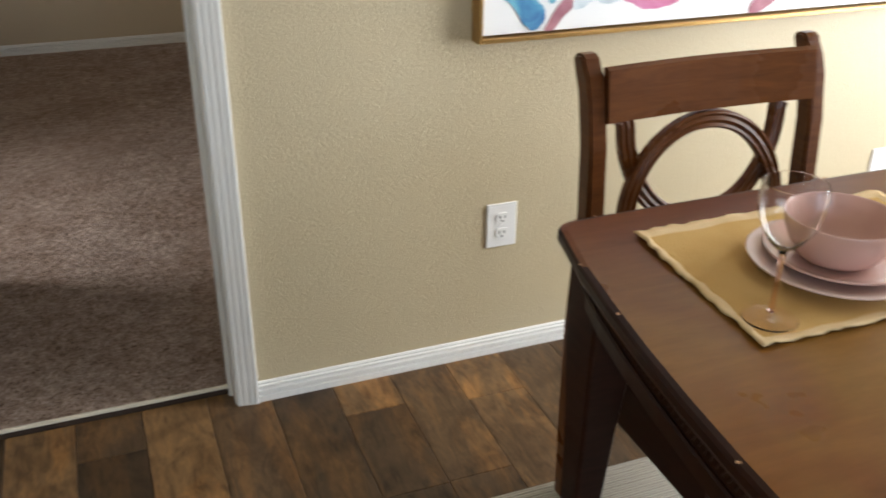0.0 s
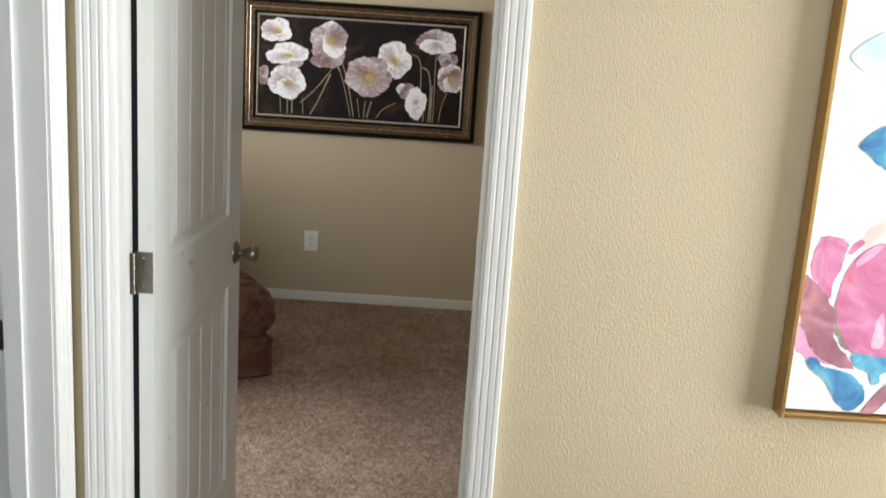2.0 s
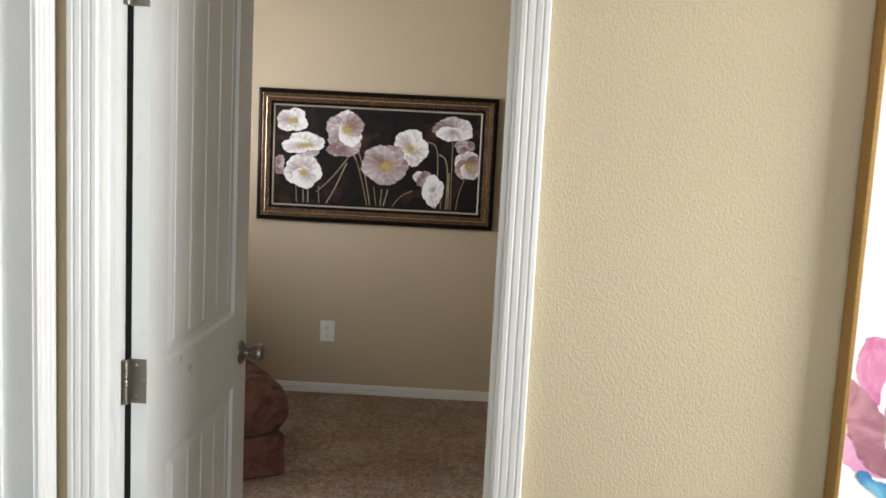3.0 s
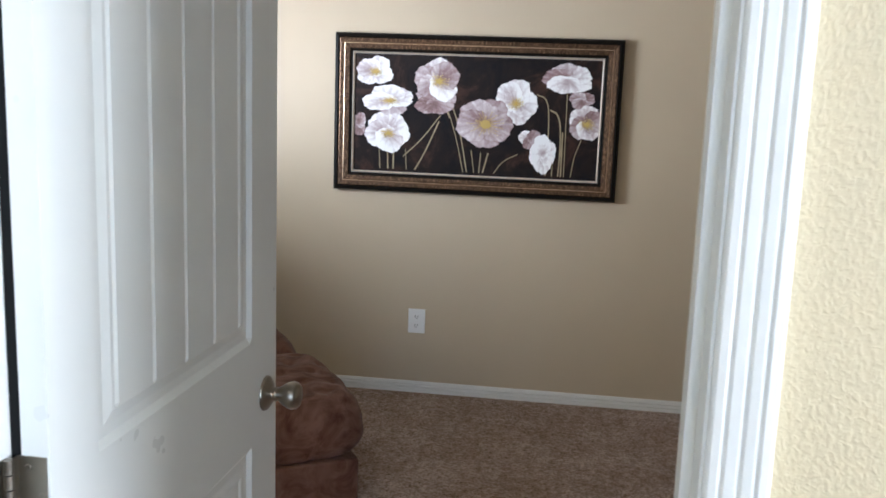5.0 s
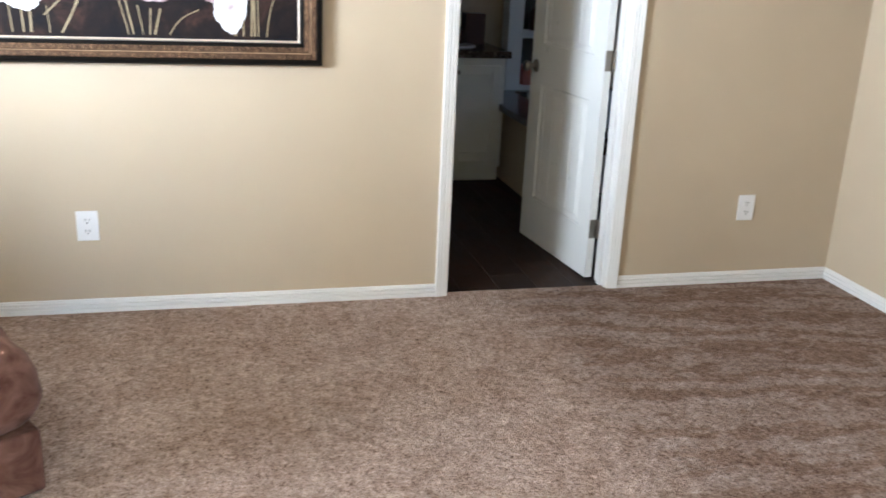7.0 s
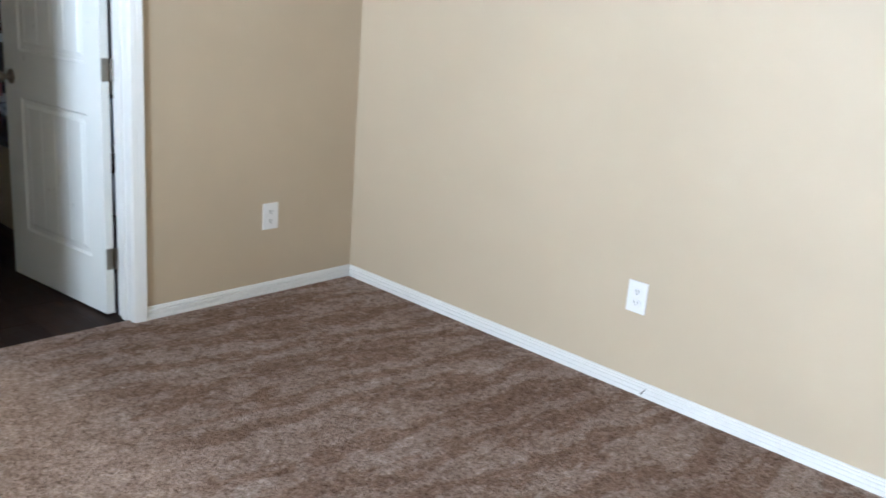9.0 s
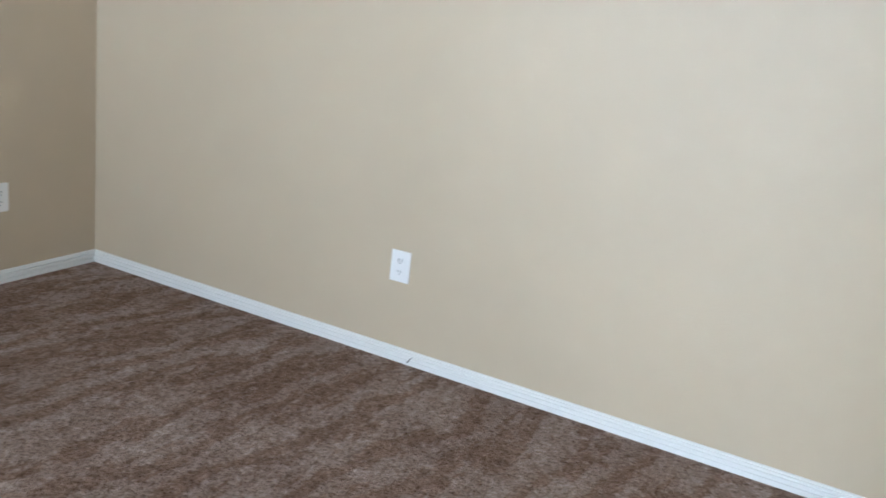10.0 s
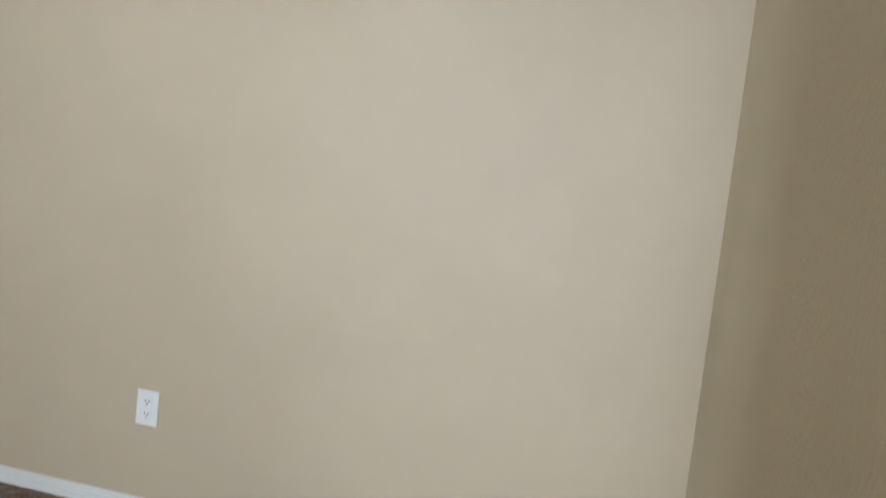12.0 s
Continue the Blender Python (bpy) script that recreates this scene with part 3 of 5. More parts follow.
def window(name, axis, lo, hi, z0, z1, face, inward):
    """A white window: frame, meeting bar, sill and panes, in a wall 12 cm thick."""
    w = thing(name, Matrix(), "white framed window with clear panes", "window")
    w["kind"] = "structure"

    def put(nm, u0, u1, v0, v1, a, b, mat, label=""):
        bm = bmesh.new()
        box(bm, *((u0, u1, v0, v1) if axis == "x" else (v0, v1, u0, u1)), a, b)
        return part(nm, bm, mat, w, label)

    back = face - inward * 0.10
    v0, v1 = sorted((back, back + inward * 0.045))
    bm = bmesh.new()
    for a, b, c, d in ((lo, lo + 0.05, z0, z1), (hi - 0.05, hi, z0, z1), (lo + 0.05, hi - 0.05, z0, z0 + 0.05), (lo + 0.05, hi - 0.05, z1 - 0.05, z1), ((lo + hi) / 2 - 0.02, (lo + hi) / 2 + 0.02, z0 + 0.05, z1 - 0.05)):
        box(bm, *((a, b, v0, v1) if axis == "x" else (v0, v1, a, b)), c, d)
    part("window_frame", bm, TRIM, w)
    mid = (lo + hi) / 2
    for a, b in ((lo + 0.05, mid - 0.02), (mid + 0.02, hi - 0.05)):
        g = put("pane", a, b, (v0 + v1) / 2 - 0.002, (v0 + v1) / 2 + 0.002, z0 + 0.05, z1 - 0.05, GLASS)
        g.visible_shadow = False
    s0, s1 = sorted((back + inward * 0.046, face + inward * 0.03))
    put("window_sill", lo - 0.03, hi + 0.03, s0, s1, z0 - 0.022, z0 - 0.001, TRIM)
    return w


window("window_1", "y", *BW, XW, 1)
window("window_2", "y", *DW, DXE, -1)
window("window_3", "x", *SW, DYS, 1)


# ---- doors ----
def door(name, hinge, turn, width, side, label):
    """A moulded two-panel door. The slab runs along side * x from the hinge line; the hinge line is the local z axis."""
    d = thing(name, pose(*hinge, 0, 0, turn), label, "door")
    x0, x1, y0, y1, h0, h1 = 0.004, width, -0.047, -0.012, 0.010, HEAD - 0.004
    panels = ((0.105, width - 0.125, 0.235, 0.825), (0.105, width - 0.125, 1.020, 1.900))
    span = panels[0][1] - panels[0][0]
    grooves = [panels[0][0] + 0.052 + (span - 0.104) * k / 4 for k in range(5)]

    def depth(x, z):
        for a, b, c, e in panels:
            m = min(x - a, b - x, z - c, e - z)
            if m > 0:
                f = -0.007 * min(m / 0.010, 1) if m < 0.024 else -0.007 + 0.004 * min((m - 0.024) / 0.016, 1)
                if m > 0.041 and any(abs(x - g) < 0.0012 for g in grooves):
                    f -= 0.0035
                return f
        return 0.0

    offsets = (0, 0.010, 0.024, 0.040, 0.044)
    xs = sorted({x0, x1, *(panels[0][0] + o for o in offsets), *(panels[0][1] - o for o in offsets), *(g + s for g in grooves for s in (-0.005, 0, 0.005))})
    zs = sorted({h0, h1, *(p[2] + o for p in panels for o in offsets), *(p[3] - o for p in panels for o in offsets)})
    bm = bmesh.new()
    grids = []
    for y, sign in ((y0, -1), (y1, 1)):
        grid = [[bm.verts.new((side * x, y + sign * depth(x, z), z)) for z in zs] for x in xs]
        grids.append(grid)
        for i in range(len(xs) - 1):
            for j in range(len(zs) - 1):
                bm.faces.new((grid[i][j], grid[i + 1][j], grid[i + 1][j + 1], grid[i][j + 1]))
    f, b = grids
    for i in range(len(xs) - 1):
        for j in (0, -1):
            bm.faces.new((f[i][j], f[i + 1][j], b[i + 1][j], b[i][j]))
    for j in range(len(zs) - 1):
        for i in (0, -1):
            bm.faces.new((f[i][j], f[i][j + 1], b[i][j + 1], b[i][j]))
    bmesh.ops.recalc_face_normals(bm, faces=bm.faces)
    part("slab", bm, DOOR, d)
    for z in (0.246, 1.010, 1.775):
        bm = bmesh.new()
        box(bm, *sorted((side * 0.0022, side * 0.0042)), y0 + 0.003, -0.010, z - 0.0445, z + 0.0445)
        box(bm, *sorted((side * -0.009, side * 0.0042)), -0.0105, -0.0085, z - 0.0445, z + 0.0445)
        if side > 0:
            box(bm, -0.036, -0.010, -0.0022, -0.0005, z - 0.0445, z + 0.0445)
        for k in range(5):
            ring = bmesh.ops.create_cone(bm, segments=14, radius1=0.0058, radius2=0.0058, depth=0.0165, cap_ends=True)
            bmesh.ops.translate(bm, verts=ring["verts"], vec=(side * -0.010, -0.0062, z - 0.0356 + 0.0178 * k))
        for dy, dz in ((-0.018, 0.032), (-0.034, 0.0), (-0.018, -0.032)):
            ring = bmesh.ops.create_cone(bm, segments=12, radius1=0.0042, radius2=0.003, depth=0.0012, cap_ends=True)
            bmesh.ops.rotate(bm, verts=ring["verts"], cent=(0, 0, 0), matrix=Matrix.Rotation(radians(-90 * side), 3, "Y"))
            bmesh.ops.translate(bm, verts=ring["verts"], vec=(side * 0.0018, dy - 0.004, z + dz))
        part("hinge", bm, NICKEL, d, "satin nickel butt hinge")
    knob = [(0, 0.0685), (0.012, 0.0680), (0.020, 0.0655), (0.0250, 0.0600), (0.0262, 0.0530), (0.0245, 0.0455), (0.0200, 0.0370), (0.0150, 0.0300), (0.0122, 0.0255), (0.0118, 0.0230), (0.0134, 0.0222), (0.0134, 0.0185), (0.0120, 0.0178), (0.0165, 0.0145), (0.0240, 0.0100), (0.0300, 0.0062), (0.0325, 0.0034), (0.0328, 0.0)]
    for sign, y in ((-1, y0), (1, y1)):
        bm = lathe(knob, 28)
        bmesh.ops.rotate(bm, verts=bm.verts, cent=(0, 0, 0), matrix=Matrix.Rotation(radians(90 if sign < 0 else -90), 3, "X"))
        bmesh.ops.translate(bm, verts=bm.verts, vec=(side * (width - 0.056), y, 0.905))
        part("knob", bm, NICKEL, d, "satin nickel round knob", smooth=True)
    return d


door("door_bedroom", (-0.001, 0.118, 0), 88.6, 0.742, 1, "white two-panel plank-style door standing open into the bedroom")
door("door_bathroom", (DOOR_C[1], YN + 0.128, 0), -83.8, DOOR_C[1] - DOOR_C[0] - 0.004, -1, "white two-panel plank-style door standing open into the bathroom")


# ---- wall plates ----
def outlet(place, turn):
    """A duplex outlet on a wall plate, facing local -y."""
    o = thing("wall_outlet", pose(*place, 0, 0, turn), "white duplex outlet on a wall plate", "outlet", "wall outlets")
    bm = soft_box(-0.041, 0.041, -0.006, 0.0, -0.060, 0.060, 0.0025)
    part("plate", bm, PLASTIC, o)
    for z in (-0.0215, 0.0215):
        bm = bmesh.new()
        ring = bmesh.ops.create_cone(bm, segments=24, radius1=0.0175, radius2=0.017, depth=0.003, cap_ends=True)
        bmesh.ops.rotate(bm, verts=ring["verts"], cent=(0, 0, 0), matrix=Matrix.Rotation(radians(90), 3, "X"))
        for v in bm.verts:
            v.co.z = max(-0.0135, min(0.0135, v.co.z)) + z
            v.co.y -= 0.0072
        socket = part("socket", bm, PLASTIC, o)
        bm = bmesh.new()
        for x, s in ((-0.0065, 0.0045), (0.0065, 0.0038)):
            box(bm, x - 0.0015, x + 0.0015, -0.0092, -0.0087, z + 0.003 - s, z + 0.003 + s)
        box(bm, -0.0025, 0.0025, -0.0092, -0.0087, z - 0.0105, z - 0.0060)
        part("slots", bm, SLOT, socket)
    bm = bmesh.new()
    ring = bmesh.ops.create_cone(bm, segments=12, radius1=0.003, radius2=0.003, depth=0.0014, cap_ends=True)
    bmesh.ops.rotate(bm, verts=ring["verts"], cent=(0, 0, 0), matrix=Matrix.Rotation(radians(90), 3, "X"))
    bmesh.ops.translate(bm, verts=ring["verts"], vec=(0, -0.0065, 0))
    part("screw", bm, PLASTIC, o)
    return o


first_outlet = outlet((1.424, 0.0, 0.365), 0)
for spot, angle in (((-0.092, YN, 0.363), 0), ((2.767, YN, 0.369), 0), ((XE, 1.878, 0.374), -90), ((2.655, 0.0, 0.355), 0)):
    copy_thing(first_outlet, pose(*spot, 0, 0, angle))

def small_screw(z):
    bm = bmesh.new()
    ring = bmesh.ops.create_cone(bm, segments=12, radius1=0.0033, radius2=0.0030, depth=0.0012, cap_ends=True)
    bmesh.ops.rotate(bm, verts=ring["verts"], cent=(0, 0, 0), matrix=Matrix.Rotation(radians(90), 3, "X"))
    bmesh.ops.translate(bm, verts=ring["verts"], vec=(0, -0.0094, z))
    return bm


switch = thing("light_switch", pose(0.944, 0.12, 1.106, 0, 0, 180), "white single rocker light switch standing a little off the wall", "switch")
part("plate", soft_box(-0.036, 0.036, -0.009, -0.002, -0.060, 0.060, 0.003), PLASTIC, switch)
# dark sheet in place of the shade between plate and wall
part("gap_backing", soft_box(-0.031, 0.031, -0.0035, 0.0, -0.056, 0.056, 0.001), SLOT, switch, "dark gap behind the plate")
for x in (0.0,):
    bm = bmesh.new()
    sweep(bm, [(-0.033, -0.008), (-0.033, -0.0105), (0.0, -0.0125), (0.033, -0.0150), (0.033, -0.008)], (x - 0.0165, 0, 0), (0, 0, 1), (0, 1, 0), (0.033, 0, 0))
    part("rocker", bm, PLASTIC, switch)
for z in (-0.0485, 0.0485):
    part("screw", small_screw(z), NICKEL, switch, "small plate screw")
part("switch_frame", soft_box(-0.0205, 0.0205, -0.0125, -0.0085, -0.0365, -0.0335, 0.0008, 1), PLASTIC, switch)
part("switch_frame", soft_box(-0.0205, 0.0205, -0.0125, -0.0085, 0.0335, 0.0365, 0.0008, 1), PLASTIC, switch)
strike = thing("strike_plate", pose(DXW - 0.104, DOOR_B[1] - 0.001, 0.93), "small dark brass strike plate on the door lining", "strike plate")
part("plate", soft_box(-0.014, 0.014, -0.0015, 0.001, -0.029, 0.029, 0.0006, 1), NICKEL, strike)


# ---- picture with watercolour flowers ----
def blob_face(bm, points, y, slot, smooth=3):
    """A flat painted shape from its outline in (x, z), rounded by Chaikin's rule, facing -y."""
    p = [Vector(q) for q in points]
    for _ in range(smooth):
        p = [c for a, b in zip(p, p[1:] + p[:1]) for c in (a * 0.75 + b * 0.25, a * 0.25 + b * 0.75)]
    v = [bm.verts.new((q.x, y, q.y)) for q in p]
    f = bm.faces.new(v)
    f.material_index = slot
    f.normal_update()
    if f.normal.y > 0:
        f.normal_flip()


AX0, AX1, AZ0, AZ1 = 1.331, 2.560, 0.840, 1.880
art = thing("watercolour_picture", pose(0, 0, 0), "large pink and blue watercolour flower canvas in thin gilt frame", "picture")
part("canvas", soft_box(AX0 + 0.014, AX1 - 0.014, -0.026, -0.004, AZ0 + 0.014, AZ1 - 0.014, 0.002, 1), CANVAS, art, "white canvas")
for x0, x1, z0, z1 in ((AX0, AX0 + 0.010, AZ0, AZ1), (AX1 - 0.010, AX1, AZ0, AZ1), (AX0 + 0.010, AX1 - 0.010, AZ0, AZ0 + 0.010), (AX0 + 0.010, AX1 - 0.010, AZ1 - 0.010, AZ1)):
    part("frame_bar", soft_box(x0, x1, -0.042, -0.001, z0, z1, 0.0015, 1), GOLD, art, "gilt frame bar")
paint_level = 0


def painted(nm, mat, *shapes):
    """One colour of the painting: ragged-edged flat washes, a hair in front of those before it."""
    global paint_level
    bm = bmesh.new()
    for k, outline in enumerate(shapes):
        pts = [Vector(q) for q in outline]
        for _ in range(3):
            pts = [c for a, b in zip(pts, pts[1:] + pts[:1]) for c in (a * 0.75 + b * 0.25, a * 0.25 + b * 0.75)]
        ragged = []
        for q in pts:
            n1, n2 = noise.noise(Vector((q.x * 60, q.y * 60, 2.0))), noise.noise(Vector((q.x * 190, q.y * 190, 7.0)))
            ragged.append((min(max(q.x + 0.0040 * n1 + 0.0016 * n2, AX0 + 0.0145), AX1 - 0.0145), min(max(q.y + 0.0040 * n2 * 0.5 + 0.0030 * n1, AZ0 + 0.0145), AZ1 - 0.0145)))
        blob_face(bm, ragged, -0.0264 - 0.00016 * paint_level - 0.00002 * k, 0, 0)
    paint_level += 1
    part(nm, bm, mat, art, kind="stuff")


painted("peach_stroke", WC_PEACH, [(1.43, 1.19), (1.47, 1.25), (1.60, 1.28), (1.70, 1.22), (1.66, 1.14), (1.50, 1.10)])
painted("pale_pink_wash", WC_PALE_PINK, [(1.342, 1.042), (1.370, 1.013), (1.398, 0.982), (1.424, 1.000), (1.480, 0.943), (1.417, 0.951), (1.378, 0.960), (1.344, 0.973)])
painted("pink_petal", WC_PINK,
        [(1.368, 1.210), (1.406, 1.209), (1.420, 1.193), (1.418, 1.177), (1.413, 1.146), (1.402, 1.124), (1.402, 1.097), (1.400, 1.078), (1.380, 1.102), (1.360, 1.128), (1.355, 1.146), (1.355, 1.173), (1.360, 1.186), (1.365, 1.199)],
        [(1.420, 1.177), (1.431, 1.199), (1.444, 1.206), (1.453, 1.201), (1.442, 1.188), (1.428, 1.173)])
painted("pink_bloom", WC_PINK,
        [(1.500, 1.204), (1.469, 1.197), (1.440, 1.173), (1.422, 1.137), (1.414, 1.097), (1.413, 1.058), (1.424, 1.018), (1.444, 0.991), (1.480, 0.969), (1.524, 0.963), (1.545, 0.965), (1.548, 1.010), (1.540, 1.060), (1.550, 1.120), (1.580, 1.170), (1.575, 1.205)],
        [(1.64, 0.935), (1.70, 0.915), (1.77, 0.880), (1.86, 0.895), (1.93, 0.96), (1.90, 1.06), (1.80, 1.04), (1.70, 0.99)],
        [(1.86, 1.10), (1.90, 1.20), (2.02, 1.27), (2.16, 1.22), (2.20, 1.08), (2.10, 0.98), (1.96, 0.97)])
painted("umber_ring", WC_UMBER, [(1.537, 0.968), (1.530, 1.036), (1.534, 1.087), (1.560, 1.143), (1.592, 1.190), (1.650, 1.200), (1.720, 1.170), (1.735, 1.12), (1.660, 1.150), (1.610, 1.125), (1.575, 1.080), (1.552, 1.035), (1.556, 0.985)],
        [(1.409, 1.071), (1.417, 1.062), (1.427, 1.027), (1.450, 0.990), (1.480, 0.971), (1.443, 0.985), (1.421, 1.016), (1.411, 1.049)])
painted("red_stroke", WC_RED, [(1.440, 1.166), (1.430, 1.144), (1.424, 1.115), (1.433, 1.080), (1.436, 1.111), (1.441, 1.142)],
        [(1.520, 1.02), (1.518, 1.09), (1.545, 1.150), (1.575, 1.185), (1.552, 1.135), (1.534, 1.085), (1.530, 1.03)])
painted("pale_stroke", WC_PALE_PINK, [(1.445, 1.173), (1.469, 1.194), (1.494, 1.199), (1.478, 1.181), (1.454, 1.157), (1.438, 1.150)],
        [(1.492, 0.990), (1.498, 1.05), (1.510, 1.070), (1.516, 1.02), (1.520, 0.990)])
painted("mauve_leaf", WC_MAUVE, [(1.339, 1.133), (1.359, 1.124), (1.379, 1.106), (1.408, 1.071), (1.415, 1.044), (1.416, 1.018), (1.430, 0.991), (1.464, 0.956), (1.475, 0.943), (1.451, 0.945), (1.412, 0.956), (1.386, 0.974), (1.367, 1.005), (1.344, 1.044)],
        [(1.560, 0.950), (1.600, 0.985), (1.640, 1.000), (1.700, 1.060), (1.745, 1.02), (1.68, 0.955), (1.600, 0.940)],
        [(2.05, 0.852), (2.10, 0.93), (2.20, 0.99), (2.28, 0.97), (2.18, 0.91), (2.10, 0.852)])
painted("mauve_stem", WC_MAUVE, [(1.548, 0.929), (1.520, 0.896), (1.509, 0.874), (1.493, 0.853), (1.524, 0.853), (1.541, 0.881), (1.571, 0.903), (1.567, 0.925)])
painted("blue_leaf", WC_BLUE, [(1.376, 0.963), (1.389, 0.967), (1.404, 0.949), (1.423, 0.945), (1.467, 0.936), (1.480, 0.925), (1.501, 0.898), (1.499, 0.879), (1.487, 0.863), (1.468, 0.854), (1.443, 0.879), (1.421, 0.912), (1.407, 0.927), (1.384, 0.938), (1.375, 0.954)],
        [(1.405, 1.375), (1.425, 1.408), (1.470, 1.430), (1.530, 1.440), (1.520, 1.365), (1.465, 1.335), (1.460, 1.350), (1.440, 1.352), (1.430, 1.372)])
painted("blue_cap", WC_BLUE, [(1.460, 0.978), (1.479, 0.980), (1.508, 0.976), (1.541, 0.971), (1.546, 0.943), (1.520, 0.940), (1.525, 0.921), (1.515, 0.914), (1.504, 0.921), (1.504, 0.938), (1.479, 0.947), (1.461, 0.960)],
        [(1.73, 1.37), (1.78, 1.47), (1.86, 1.53), (1.90, 1.46), (1.84, 1.38)])
painted("teal_wash", WC_TEAL, [(1.362, 1.545), (1.395, 1.575), (1.44, 1.600), (1.52, 1.615), (1.56, 1.55), (1.50, 1.515), (1.42, 1.510), (1.39, 1.520)],
        [(1.98, 1.50), (2.04, 1.60), (2.16, 1.63), (2.14, 1.52)])
painted("grey_wash", WC_GREY, [(1.560, 0.905), (1.585, 0.935), (1.66, 0.955), (1.72, 0.925), (1.66, 0.90), (1.62, 0.92), (1.59, 0.895)])
painted("gold_leaf_patch", WC_OCHRE,
        [(1.552, 1.022), (1.560, 1.045), (1.572, 1.052), (1.588, 1.085), (1.602, 1.088), (1.612, 1.112), (1.637, 1.124), (1.690, 1.132), (1.735, 1.100), (1.720, 1.050), (1.659, 1.018), (1.615, 0.992), (1.582, 0.978), (1.560, 0.992)],
        [(2.00, 1.09), (2.03, 1.14), (2.09, 1.14), (2.10, 1.08), (2.04, 1.06)])


# ---- picture with poppies ----
PX0, PX1, PZ0, PZ1 = -0.509, 0.812, 0.992, 1.718
poppy = thing("poppy_picture", pose(0, YN - 0.004, 0), "wide picture of pale poppies in a bronze and black frame", "picture")
FR = 0.092
FRAME_PROFILE = [(0.0, 0.0), (0.0, 0.030), (0.006, 0.040), (0.017, 0.043), (0.023, 0.036), (0.027, 0.037), (0.044, 0.0325), (0.047, 0.0332),
                 (0.050, 0.0300), (0.068, 0.026), (0.072, 0.021), (0.082, 0.018), (0.086, 0.022), (0.092, 0.016), (0.092, 0.0)]
FRAME_SLOTS = [0, 0, 0, 0, 1, 1, 3, 1, 1, 0, 0, 2, 2, 0, 0]


def mitred_bar(a, b, inward):
    """One bar of the frame from corner a to corner b, with mitred ends; inward points to the picture's middle."""
    bm = bmesh.new()
    a, b, inward = Vector((a[0], 0, a[1])), Vector((b[0], 0, b[1])), Vector((inward[0], 0, inward[1]))
    along = (b - a).normalized()
    near = [bm.verts.new(a + inward * p + along * p + Vector((0, -q, 0))) for p, q in FRAME_PROFILE]
    far = [bm.verts.new(b + inward * p - along * p + Vector((0, -q, 0))) for p, q in FRAME_PROFILE]
    n = len(near)
    for i in range(n):
        bm.faces.new((near[i], near[(i + 1) % n], far[(i + 1) % n], far[i])).material_index = FRAME_SLOTS[i]
    bmesh.ops.recalc_face_normals(bm, faces=bm.faces)
    return bm


for a, b, inward in (((PX0, PZ0), (PX1, PZ0), (0, 1)), ((PX0, PZ1), (PX1, PZ1), (0, -1)), ((PX0, PZ0), (PX0, PZ1), (1, 0)), ((PX1, PZ0), (PX1, PZ1), (-1, 0))):
    part("frame_bar", mitred_bar(a, b, inward), (FRAME_BLACK, FRAME_BRONZE, FRAME_SILVER, FRAME_LINE), poppy, "black and rubbed bronze frame bar")
cx0, cx1, cz0, cz1 = PX0 + FR - 0.004, PX1 - FR + 0.004, PZ0 + FR - 0.004, PZ1 - FR + 0.004
bm = bmesh.new()
box(bm, cx0, cx1, -0.010, -0.002, cz0, cz1)
part("painted_panel", bm, PRINT_DARK, poppy, "dark brown painted ground")
PW, PH = cx1 - cx0, cz1 - cz0


def on_panel(u, v):
    return cx0 + u * PW, cz0 + (1 - v) * PH


